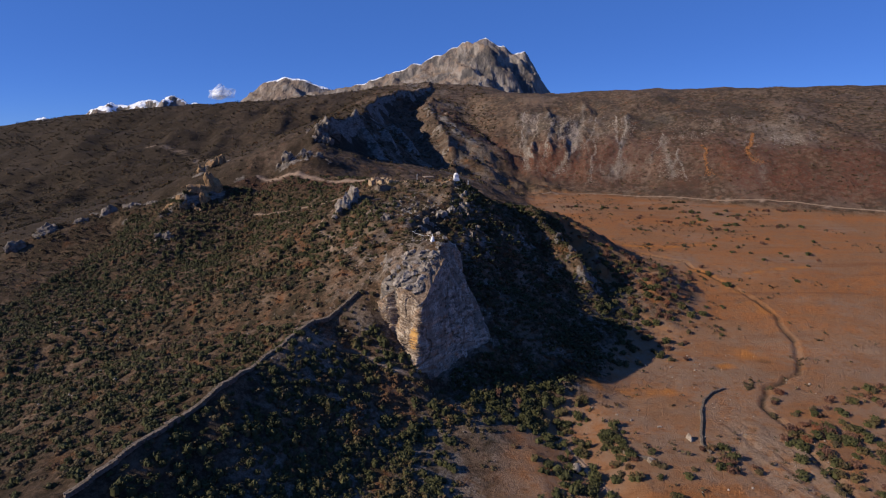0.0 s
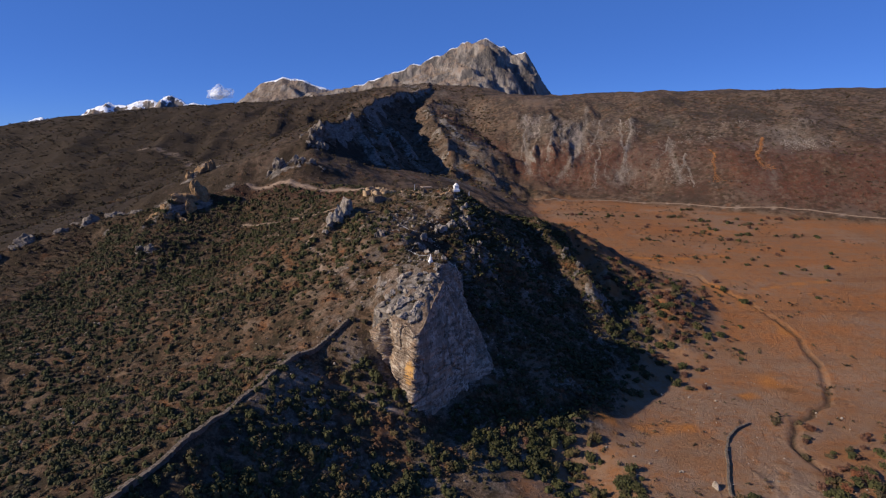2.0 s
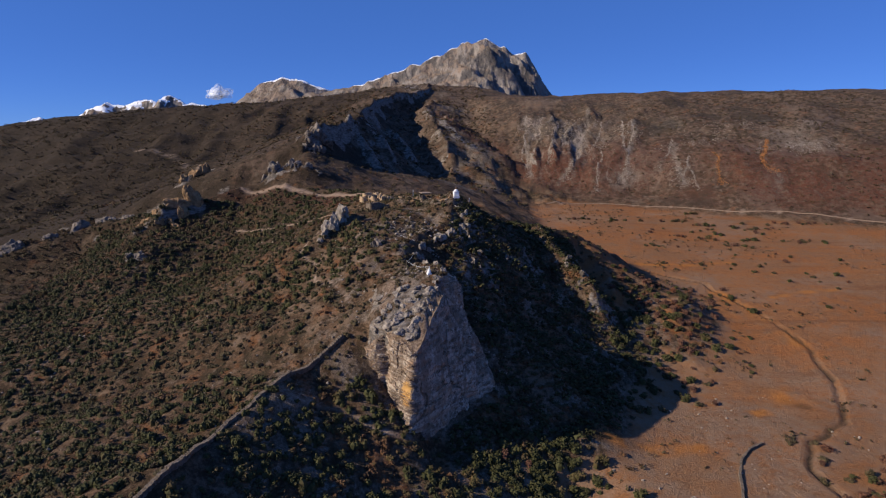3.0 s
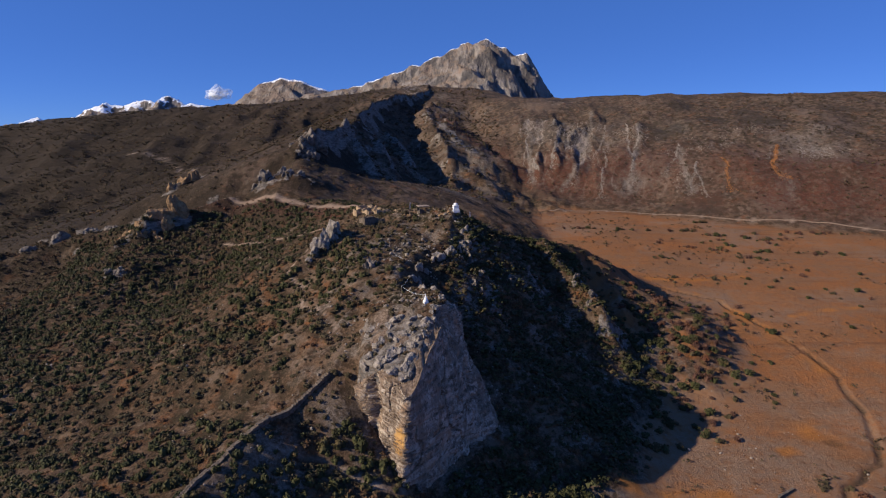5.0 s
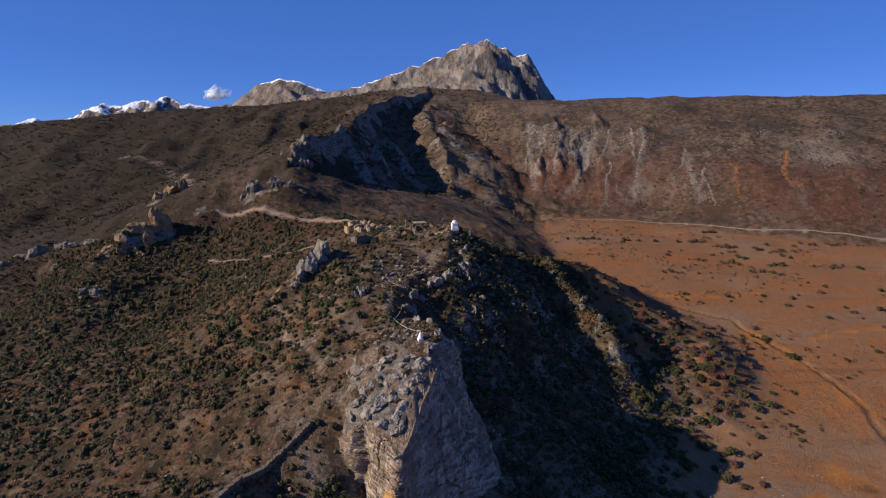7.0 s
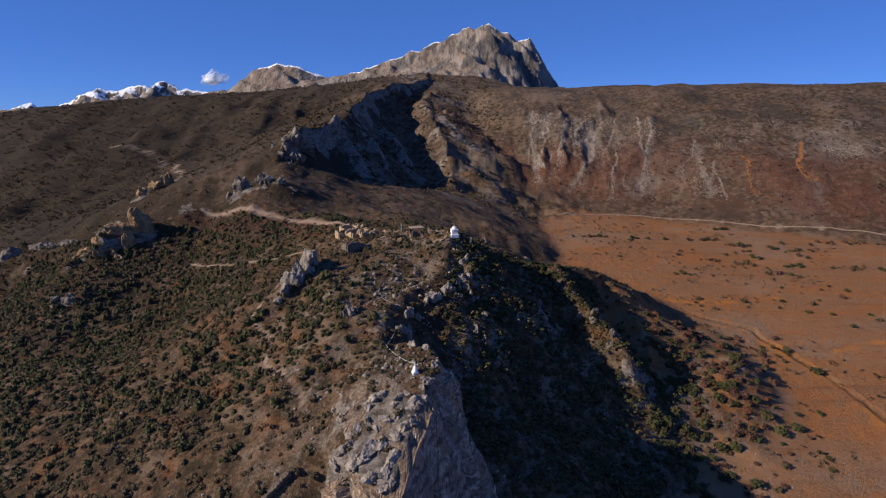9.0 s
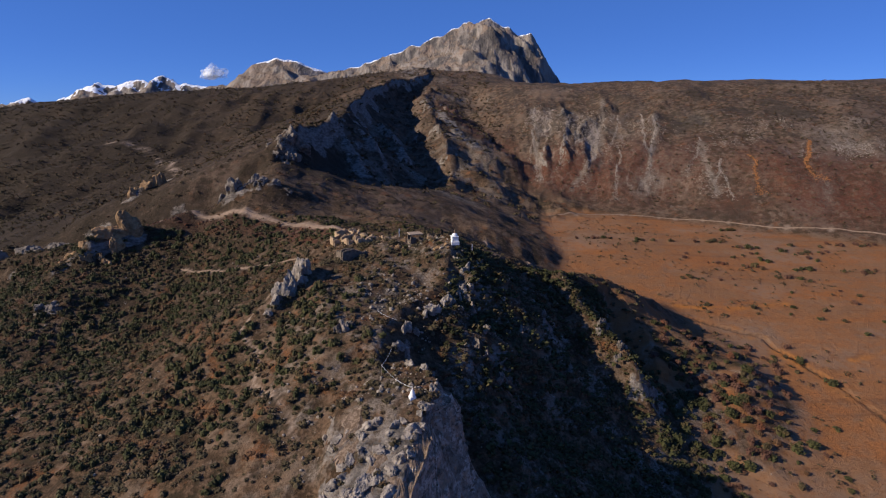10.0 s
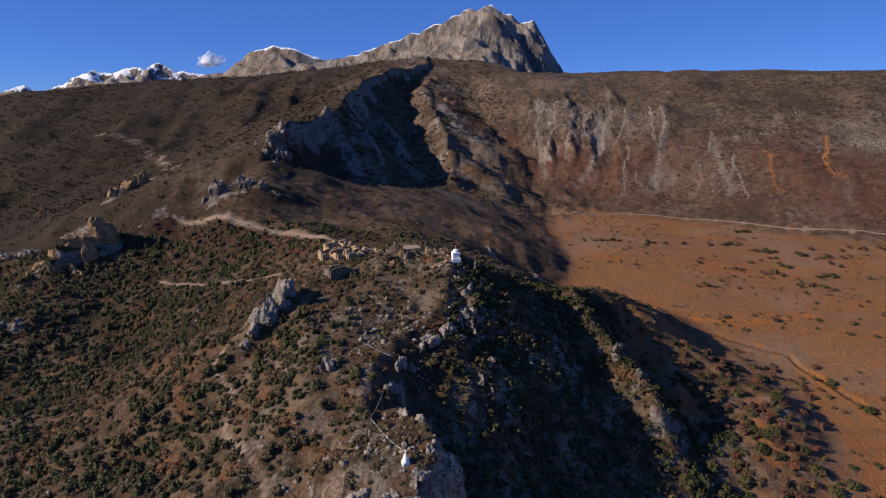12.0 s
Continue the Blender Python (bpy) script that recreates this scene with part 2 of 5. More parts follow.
WALLSTONE = plain_material("dry_stone_masonry", (0.085, 0.066, 0.05), (0.2, 0.155, 0.115), 1.2, 0.08)
ADOBE = plain_material("weathered_mud_stone_wall", (0.27, 0.18, 0.105), (0.43, 0.31, 0.19), 0.8, 0.06)
LIME = plain_material("whitewashed_plaster", (0.66, 0.65, 0.63), (0.82, 0.81, 0.79), 2.0, 0.02)
TIMBER = plain_material("grey_weathered_timber", (0.12, 0.09, 0.065), (0.24, 0.19, 0.14), 3.0, 0.01)
CLOTH = plain_material("faded_prayer_flag_cloth", (0.45, 0.47, 0.5), (0.7, 0.7, 0.68), 3.0, 0.01)


# ---- terrain shape ----
def lattice(ix, iy, seed):
    v = (ix.astype(np.int64) * 374761393 + iy.astype(np.int64) * 668265263 + seed * 1442695041) & 0xFFFFFFFF
    v = ((v ^ (v >> 13)) * 1274126177) & 0xFFFFFFFF
    return ((v ^ (v >> 16)) & 0xFFFFFF) / float(0xFFFFFF)


def value_noise(x, y, seed=0):
    ix, iy = np.floor(x), np.floor(y)
    fx, fy = x - ix, y - iy
    fx, fy = fx * fx * fx * (fx * (fx * 6 - 15) + 10), fy * fy * fy * (fy * (fy * 6 - 15) + 10)
    a, b = lattice(ix, iy, seed), lattice(ix + 1, iy, seed)
    c, d = lattice(ix, iy + 1, seed), lattice(ix + 1, iy + 1, seed)
    return (a + (b - a) * fx) * (1 - fy) + (c + (d - c) * fx) * fy


def fbm(x, y, size, octaves=4, seed=0, gain=0.5):
    """Fractal noise about 0, in -1..1; size: the largest wave in metres."""
    total, amp, norm, s = 0.0, 1.0, 0.0, 1.0 / size
    for i in range(octaves):
        total = total + amp * (value_noise(x * s + 17.3 * i, y * s - 9.1 * i, seed + i) * 2 - 1)
        norm += amp
        amp *= gain
        s *= 2.03
    return total / norm


def creased(x, y, size, octaves=4, seed=0):
    """Ridged noise in 0..1: sharp crests."""
    total, amp, norm, s = 0.0, 1.0, 0.0, 1.0 / size
    for i in range(octaves):
        n = 1 - np.abs(value_noise(x * s + 31.7 * i, y * s + 5.9 * i, seed + 7 * i) * 2 - 1)
        total = total + amp * n * n
        norm += amp
        amp *= 0.5
        s *= 2.1
    return total / norm


def smooth(v, low, high):
    t = np.clip((v - low) / (high - low), 0, 1)
    return t * t * (3 - 2 * t)


def near_line(x, y, line):
    """Distance to a line in plan, its side (1: to the right of its run, -1: to the left) and the height along it."""
    found = []
    for (ax, ay, *az), (bx, by, *bz) in zip(line, line[1:]):
        dx, dy = bx - ax, by - ay
        t = np.clip(((x - ax) * dx + (y - ay) * dy) / (dx * dx + dy * dy), 0, 1)
        ex, ey = x - ax - t * dx, y - ay - t * dy
        d = np.hypot(ex, ey)
        across = ((x - ax) * dy - (y - ay) * dx) / np.hypot(dx, dy)
        found.append((d, across / np.maximum(d, 0.01), az[0] + t * (bz[0] - az[0]) if az else 0 * d))
    best = np.min([f[0] for f in found], axis=0)
    # near the middle between two stretches their sides and heights blend
    total, side, level = 0.0, 0.0, 0.0
    for d, s, z in found:
        w = (np.maximum(best, 0.05) / np.maximum(d, 0.05)) ** 10
        total, side, level = total + w, side + w * s, level + w * z
    return best, side / total, level / total


def within(x, y, corners):
    """How far inside a convex outline a point lies."""
    return np.min([((bx - ax) * (y - ay) - (by - ay) * (x - ax)) / math.hypot(bx - ax, by - ay) for (ax, ay), (bx, by) in zip(corners, corners[1:] + corners[:1])], axis=0)


def ridge(x, y, line, left, right, ends=(0.3, 0.3)):
    """A ridge along a line, with the drop at each distance to its left and right as (distance, drop) pairs;
    ends: the extra fall past its start and its end."""
    d, side, z = near_line(x, y, line)
    drop_l = np.interp(d, [p[0] for p in left], [p[1] for p in left])
    drop_r = np.interp(d, [p[0] for p in right], [p[1] for p in right])
    far = 0.5 * np.maximum(d - max(left[-1][0], right[-1][0]), 0)
    w = 0.5 + 0.5 * np.clip(side, -1, 1)
    fall = 0.0
    for (ax, ay, *_a), (bx, by, *_b), rate in ((line[0], line[1], ends[0]), (line[-1], line[-2], ends[1])):
        fall = fall + rate * (1 - np.clip(side, -1, 1) ** 2) * np.minimum(np.maximum(((ax - x) * (bx - ax) + (ay - y) * (by - ay)) / math.hypot(bx - ax, by - ay), 0), 1.5 * d)
    return z - drop_l * (1 - w) - drop_r * w - far - np.where(d > 0, fall, 0)


CREST = [(-4, 164, 42), (-3.2, 173, 45.6), (-11, 188, 46.6), (-10.5, 200, 49), (-4, 213, 51.5), (3, 222, 53.5), (6, 233, 59.5), (6, 240, 61.2), (7, 247, 59.5), (2, 256, 57), (-4, 268, 56)]
TABLE = [(-15, 192, 47), (-19, 205, 49.6), (-19, 217, 52.6), (-15, 230, 55.4), (-12, 244, 57.6), (-18, 252, 56.6)]
NECK = [(0, 262, 56), (-22, 310, 54), (-46, 345, 56), (-62, 362, 58)]
BROW = [(-20, 190, 45), (-26, 205, 49), (-34, 222, 53), (-25, 246, 57), (-50, 295, 56), (-88, 322, 57)]
WALL_SPUR = [(-72, 66, 18), (-56, 97, 22.6), (-48, 116, 24.6), (-42, 135, 25.8), (-34.3, 153, 27.2), (-26, 159.5, 30.5), (-20, 168, 36)]
RIGHT_RIB = [(8, 240, 55.5), (21, 249, 48.5), (36, 257, 45), (52, 266, 43), (64, 268, 38.5), (71, 258, 30), (71, 246, 25), (69, 232, 17)]
LIT_RIB = [(40, 256, 47), (46, 244, 38.5), (52, 234, 32), (58, 224, 25), (62, 215, 14)]
FOOT_MOUND = [(78, 266, 23), (88, 250, 19.5), (84, 230, 13.5), (81, 216, 6.5)]
LEFT_RIB = [(-215, 275, 22), (-176, 300, 38), (-130, 296, 48), (-110, 306, 53), (-88, 324, 57)]
SPUR = [(-80, 364, 82), (-76, 386, 87), (-64, 425, 88), (-63, 460, 92), (-65, 500, 97.5), (-74, 640, 117), (-64, 760, 129), (-20, 860, 146), (-20, 950, 160)]
SKYLINE = [(-1500, 1000, 50), (-760, 975, 89), (-640, 970, 105), (-480, 970, 121), (-270, 960, 133), (-150, 955, 145), (-60, 950, 158), (70, 940, 152)]
APRON = [(-78, 349, 73), (-66, 354, 68.5), (-50, 358, 63), (-34, 362, 59), (-14, 374, 56), (4, 423, 50), (24, 470, 43), (40, 503, 37)]
SHOULDER = [(-2, 800, 128), (-20, 728, 116), (-10, 609, 95), (2, 530, 81), (8, 470, 62), (13, 430, 50)]
SPUR_RIBS = [[(-56, 470, 4), (-46, 452, 9), (-37, 428, 4)], [(-50, 560, 6), (-36, 515, 11), (-24, 475, 6)], [(-62, 430, 3), (-52, 415, 7), (-44, 400, 4)], [(-20, 700, 5), (2, 620, 9), (16, 560, 7), (26, 520, 3)]]
FOOT_FAN = [(52, 262, 24), (60, 250, 21), (65, 236, 17), (69, 222, 12.5), (69, 212, 5), (67, 205, 1.5)]
FAR_FOOT = ((-200, 1200), (-60, 850), (-20, 700), (10, 600), (30, 545), (50, 500), (80, 460), (150, 432), (235, 384), (400, 325), (900, 210))


def plain_height(x, y):
    z = np.interp(y, [-2000, 60, 190, 260, 300, 380, 440, 900, 3000], [0, 0, 0, 13, 18, 27, 30, 40, 60])
    z = z + 1.6 * fbm(x, y, 90, 3, 5) * smooth(y, 60, 200)
    return z + 0.25 * fbm(x, y, 9, 4, 6)


def deck_plane(x, y):
    return 45.6 + 0.12 * np.minimum(x + 3.5, 0) + 0.3 * np.minimum(x + 12, 0) + 0.46 * np.minimum(y - 172, 0)


def far_depth(x, y):
    return y - np.interp(x, [p[0] for p in FAR_FOOT], [p[1] for p in FAR_FOOT])


def washes(x, y, wx, wy):
    """The gullies of the far slope: broad ones and narrow cuts, as ridged noise."""
    sway = 20 * fbm(x, y, 70, 3, 45)
    broad = creased(wx - 0.28 * wy + sway, 0.42 * wy, 46, 4, 41)
    narrow = creased(wx - 0.28 * wy + sway + 7 * fbm(x, y, 22, 3, 46), 0.36 * wy, 19, 3, 47)
    return broad, narrow


def height(x, y):
    wx, wy = x + 5 * fbm(x, y, 34, 3, 21), y + 5 * fbm(x, y, 34, 3, 22)
    near = 1 - smooth(y, 330, 420)
    plain = plain_height(x, y)
    open_side = smooth(wx, -40, 30)
    # the plain lies to the right; to the left the hill falls away into a valley
    floor = plain * open_side + (1 - open_side) * (8 + 0.07 * np.minimum(x + 60, 0) + 0.06 * np.maximum(y - 250, 0))
    floor = np.maximum(floor, np.interp(y, [330, 430, 520, 600, 680, 800, 950], [-60, 22, 43, 66, 92, 126, 142]) - 0.3 * np.abs(wx - np.interp(y, [440, 520, 680, 900], [75, 50, 10, -20])))
    left_fall = ((0, 0), (8, 2), (20, 8), (47, 15), (80, 26), (120, 34), (160, 38), (400, 75))
    crest = ridge(wx, wy, CREST, left_fall, ((0, 0), (14, 11), (28, 24), (38, 34), (50, 42), (70, 54), (140, 95)), (1.6, 0.1))
    neck = ridge(wx, wy, NECK, ((0, 0), (30, 5), (50, 14), (75, 29), (100, 36)), ((0, 0), (20, 6), (40, 16), (60, 27), (100, 52)), (0.7, 0.5))
    brow = ridge(wx, wy, BROW, ((0, 0), (15, 6), (40, 18), (55, 26), (75, 29), (110, 36), (160, 41)), ((0, 0), (20, 4), (60, 30), (100, 60)), (0.6, 0.1))
    wall = ridge(x + 0.3 * (wx - x), y + 0.3 * (wy - y), WALL_SPUR, ((0, 0), (40, 6.5), (60, 11.5), (100, 18), (200, 34)),
                 ((0, 0), (2, 1.3), (6, 4.0), (12, 7.8), (20, 12.4), (30, 18), (40, 22.5), (50, 26), (70, 33)), (0.0, 1.8))
    table = ridge(wx, wy, TABLE, ((0, 0), (8, 0.8), (16, 5), (40, 20), (80, 44)), ((0, 0), (6, 0.5), (12, 3), (30, 22), (60, 50)), (1.3, 0.4))
    lit_rib = ridge(wx, wy, LIT_RIB, ((0, 0), (5, 4), (15, 14), (40, 40)), ((0, 0), (5, 4), (15, 13), (40, 36)), (0.6, 0.8))
    mound = ridge(wx, wy, FOOT_MOUND, ((0, 0), (10, 1.5), (25, 9), (60, 40)), ((0, 0), (10, 1.5), (24, 6), (36, 11), (60, 30)), (0.6, 0.6))
    rib = ridge(wx, wy, RIGHT_RIB, ((0, 0), (20, 8), (50, 20), (90, 40)), ((0, 0), (15, 11), (40, 29), (80, 60)), (0.6, 0.5))
    left_rib = ridge(wx, wy, LEFT_RIB, ((0, 0), (30, 6), (80, 20), (200, 50)), ((0, 0), (12, 8), (40, 19), (110, 44)), (0.3, 1.6))
    spur = ridge(wx, y + 1.5 * (wy - y), SPUR, ((0, 0), (30, 9), (120, 46), (250, 80)), ((0, 0), (4, 7), (14, 18), (40, 33), (80, 46), (120, 66), (180, 110)), (1.1, 0))
    spur = spur + 6 * fbm(x, y, 48, 4, 55) * smooth(y, 380, 430)
    back = ridge(wx, wy, SKYLINE, ((0, 0), (400, 120), (1500, 300)), ((0, 0), (80, 16), (300, 80), (430, 116), (700, 170), (1600, 330)))
    back = back + 20 * (creased(wx + 0.2 * wy, 0.45 * wy, 130, 4, 57) - 0.5) * smooth(-x, 60, 140) * (1 - smooth(y, 800, 930))
    back = back + (7 * (creased(wx, 0.8 * wy, 42, 4, 58) - 0.5) + 4 * fbm(x, y, 24, 4, 59)) * smooth(-x, 60, 140) * (1 - smooth(y, 880, 950))
    d = far_depth(wx, wy)
    wash, cuts = washes(x, y, wx, wy)
    face = np.interp(d, [-50, 0, 25, 80, 160, 290, 330, 700, 3000], [-35, 0, 9, 38, 62, 97, 101, 112, 90])
    zone = 0.25 + 0.75 * np.exp(-((wx - 0.15 * (wy - 500) - 115) / 62) ** 2)
    far = plain_height(x, np.minimum(y, 440)) - 1 + face + zone * 6 * (cuts - 0.5) * smooth(d, 20, 90) * (1 - smooth(d, 190, 260)) + (0.4 + 0.6 * zone) * 9 * (wash - 0.5) * smooth(d, 8, 70) * (1 - smooth(d, 230, 300))
    far = far + 2.4 * fbm(x, y, 26, 4, 48) * smooth(d, 5, 60) + 1.5 * fbm(x, y, 60, 3, 44) * smooth(d, 200, 300) - 0.35 * np.maximum(-30 - x, 0)
    spur = spur + 9 * (creased(0.25 * wx, wy, 36, 4, 51) - 0.5) * smooth(x - np.interp(y, [372, 450, 520, 600, 950], [-80, -63, -66, -72, -20]), 0, 25)
    for line in SPUR_RIBS:
        away, _, tall = near_line(wx + 3 * fbm(x, y, 12, 3, 65), wy, line)
        spur = spur + tall * (1 + 0.9 * fbm(x, y, 11, 4, 66)) * np.exp(-away / 5.5)
    apron = ridge(wx, wy, APRON, ((0, 0), (30, 5), (80, 26), (140, 60)), ((0, 0), (25, 6), (60, 20), (120, 60)), (0.5, 0.5))
    shoulder = ridge(wx, wy, SHOULDER, ((0, 0), (6, 4), (25, 9), (60, 22)), ((0, 0), (6, 4), (30, 22), (80, 64)), (0.5, 0.9)) + 9 * (creased(0.5 * wx + 0.4 * wy, wy, 26, 4, 52) - 0.5) + 5 * fbm(x, y, 18, 4, 53)
    fan = ridge(wx, wy, FOOT_FAN, ((0, 0), (6, 1.5), (20, 10), (40, 26)), ((0, 0), (6, 2.5), (14, 8), (30, 20)), (0.7, 0.7))
    hills = np.stack([fan, lit_rib, mound, apron, shoulder, table, floor, crest, neck, brow, wall, rib, left_rib, spur, back, far])
    k = 1.3
    top = hills.max(axis=0)
    z = top + k * np.log(np.exp((hills - top) / k).sum(axis=0))
    # rough ground on the hills, quiet ground on the plain
    rise = smooth(z - plain, 0.8, 6)
    rough = rise * (2.2 * fbm(x, y, 26, 5, 61) + 0.9 * (creased(wx, wy, 9, 3, 71) - 0.5) * near)
    rough = rough + rise * 3.2 * (creased(0.35 * wx + 0.1 * wy, wy, 17, 4, 81) - 0.45) * smooth(crest - wall, -4, 2) * smooth(wx, -2, 12) * near
    # the gullied bed of the stream
    ds = near_line(x + 2 * fbm(x, y, 14, 3, 31), y + 2 * fbm(x, y, 14, 3, 32), STREAM)[0]
    dp = np.hypot(x - PIT[0], (y - PIT[1]) * 0.8)
    hollow = -0.15 * (1 - smooth(dp, 1.0, 4.0)) + 0.2 * np.exp(-((dp - 5.0) / 1.8) ** 2)
    rills = 1.0 * (creased(x * 1.0 + 0.25 * y, 0.22 * y, 2.6, 2, 91) - 0.5) * (1 - smooth(np.hypot((x - 82) / 13, (y - 122) / 26), 0.6, 1.0))
    z = z + rough
    for run, tall, wide in CRAGS:
        away, side, _ = near_line(x + 1.6 * fbm(x, y, 7, 3, 92), y + 1.6 * fbm(x, y, 7, 3, 93), run)
        z = z + tall * (0.8 + 1.1 * fbm(x, y, 6, 4, 94)) * np.exp(-(away / (wide * (1 - 0.35 * side))) ** 2)
    # the ground drops away under the cliff's foot
    under = within(x, y, CLIFF_FOOT)
    z = z - 16 * smooth(under, 0.2, 3.5) 
    # a hollow runs down beside the cliff
    dell = 8 + 0.62 * np.maximum(y - 153.8, -8) - 0.3 * (x - 15.7) + 0.7 * fbm(x, y, 8, 3, 96)
    z = z - smooth(x, -8, 0) * (1 - smooth(x, 30, 48)) * np.maximum(z - dell, 0)
    # the sloping top of the cliff
    inside = within(x, y, CLIFF_TOP)
    deck = deck_plane(x, y) + 0.5 * fbm(x, y, 6, 4, 95)
    z = z + (np.maximum(z, deck) - z) * smooth(inside, -0.1, 1.0)
    return z + (1 - rise) * (hollow + rills - 0.8 * (1 - smooth(ds, 0.3, 1.3)))


CRAGS = [   # rocky ribs: run, height and half width
    ([(-142, 279), (-134, 286), (-127, 292), (-122, 296)], 4.0, 5.0), ([(-216, 283), (-200, 294), (-186, 305), (-172, 314)], 4.2, 5.0),
    ([(-158, 360), (-150, 370), (-146, 378)], 3.0, 4.5), ([(-94, 315), (-84, 317), (-72, 319)], 4.0, 3.0), ([(-42, 211), (-39.5, 219), (-37, 227)], 2.6, 2.6),
    ([(-84, 361), (-80, 371), (-75, 384)], 3.5, 4.5), ([(-70, 398), (-66, 420), (-64, 445)], 2.5, 4.0), ([(-134, 257), (-128, 259)], 2.2, 3.0), ([(7, 214), (10, 221), (11, 228)], 2.0, 2.0), ([(4, 196), (8, 203)], 2.0, 2.0),
    ([(45, 246), (52, 234), (58, 225)], 1.8, 2.6), ([(28, 238), (33, 228), (38, 218)], 2.2, 2.5),
]
CLIFF_TOP = [(-18, 181), (-19, 170), (-18.8, 161), (-18.2, 157.6), (-6.9, 148.9), (-5.2, 149.4), (1.8, 173.5), (2.6, 179), (2, 184), (-6, 191), (-15, 188)]
CLIFF_FOOT = [(-15.5, 182), (-17, 170), (-17.5, 160), (-17, 154), (-7, 145.5), (2, 151.5), (12, 162), (13.5, 168), (10, 178), (3, 189)]
STREAM = [(104, 290), (113, 283), (123, 276), (134, 245), (138, 216), (132, 194), (120, 175), (104, 165), (96, 152), (97, 139), (93, 121), (92, 95)]
PIT = (114.4, 186.5)
# ---- terrain end ----


# ---- mesh helpers ----
def part(name, bm, material, parent=None, label=""):
    me = bpy.data.meshes.new(name)
    bm.to_mesh(me)
    bm.free()
    me.materials.append(material)
    ob = new(name, me)
    if parent:
        ob.parent = parent
    if label:
        tagged(ob, label)
    return ob


def array_mesh(name, verts, faces, material, smooth_faces=False):
    """A mesh from arrays; faces: rows of three or four corners."""
    me = bpy.data.meshes.new(name)
    verts, faces = np.asarray(verts, np.float32), np.asarray(faces, np.int32)
    me.vertices.add(len(verts))
    me.vertices.foreach_set("co", verts.ravel())
    n, k = faces.shape
    me.loops.add(n * k)
    me.loops.foreach_set("vertex_index", faces.ravel())
    me.polygons.add(n)
    me.polygons.foreach_set("loop_start", np.arange(0, n * k, k, dtype=np.int32))
    me.polygons.foreach_set("use_smooth", np.full(n, smooth_faces))
    me.update(calc_edges=True)
    me.materials.append(material)
    return me


def grid_faces(rows, cols):
    i = (np.arange(rows - 1)[:, None] * cols + np.arange(cols - 1)[None, :]).ravel()
    return np.stack([i, i + 1, i + cols + 1, i + cols], axis=1)


def paint(me, name, rgb):
    layer = me.attributes.new(name, "FLOAT_COLOR", "POINT")
    layer.data.foreach_set("color", np.concatenate([rgb, np.ones((len(rgb), 1))], axis=1).astype(np.float32).ravel())


def graded(low, high, step, first, last, grow):
    """Even steps from low to high, then steps that grow out to first and last."""
    inner = np.arange(low, high + step / 2, step)
    out, v, s = [], inner[-1], step
    while v < last:
        s *= grow
        v += s
        out.append(v)
    back, v, s = [], inner[0], step
    while v > first:
        s *= grow
        v -= s
        back.append(v)
    return np.concatenate([back[::-1], inner, out])


# ---- ground ----
gx = graded(-115, 130, 0.85, -4200, 4200, 1.024)
gy = graded(98, 265, 0.85, 20, 4500, 1.015)
gy = np.concatenate([20 - np.geomspace(3, 2500, 40)[::-1], gy])
PATHS = [   # half width and run of each road and footpath
    (1.7, [(-150, 335), (-128, 318), (-103, 311), (-79, 302), (-50, 287), (-32, 270), (-14, 262)]),
    (0.5, [(-97, 282), (-83, 273), (-68, 265), (-45, 254)]),
    (0.4, [(-26, 172), (-28, 178), (-33, 184), (-39, 190), (-41, 201), (-48, 208), (-44, 222)]),
    (1.5, [(22, 330), (25, 313), (28, 300), (32, 290), (34.5, 283), (35, 277)]),
    (0.3, [(70, 437), (116, 445), (157, 432), (203, 410), (245, 394), (330, 352)]),
    (0.9, [(18, 146), (24, 140), (31, 136), (35, 127), (38, 116), (43, 98)]),
    (0.6, [(-34, 142), (-24, 144), (-14, 141), (-7, 142)]),
    (2.2, [(-160, 440), (-178, 480), (-192, 503), (-250, 590), (-310, 674), (-379, 699)]),
    (1.2, [(90, 640), (84, 570), (76, 516), (73, 500)]),
    (1.4, [(158, 650), (134, 552), (111, 503), (98, 488)]),
    (1.3, [(188, 578), (167, 521), (153, 481), (148, 470)]),
    (1.6, [(200, 510), (190, 480), (186, 452)]),
]
RUSTY = [(5.0, [(112, 189), (114.5, 187), (117, 186)]), (2.5, [(46, 160), (58, 158), (70, 160)]), (2.0, [(90, 176), (100, 180)]), (2.8, [(116, 284), (127, 262), (133, 240), (135, 222)]), (1.5, [(148, 262), (166, 268), (190, 272)]), (1.3, [(100, 300), (120, 298), (150, 306)])]
GX, GY = np.meshgrid(gx, gy)
GZ = height(GX, GY)
steep = np.hypot(*np.gradient(GZ, gy, gx))
lift = GZ - plain_height(GX, GY)
patch = fbm(GX, GY, 40, 5, 101)
right_side = smooth(GX, -20, 30)
on_plain = (1 - smooth(lift + 1.3 * fbm(GX, GY, 9, 4, 99), 0.7, 2.8)) * right_side * (1 - smooth(far_depth(GX, GY), -8, 6))
depth = far_depth(GX, GY)
gully, cuts = washes(GX, GY, GX + 5 * fbm(GX, GY, 34, 3, 21), GY + 5 * fbm(GX, GY, 34, 3, 22))
scar = smooth(fbm(GX * 1.6, GY * 0.6, 90, 4, 111) + 0.8 * np.exp(-(((GX - 120) / 75) ** 2 + ((depth - 130) / 70) ** 2)) - 0.42, 0, 0.25) * smooth(depth, 25, 60)
rockiness = 0.85 * smooth(steep + 0.8 * fbm(GX, GY, 14, 4, 103), 1.05, 1.7)
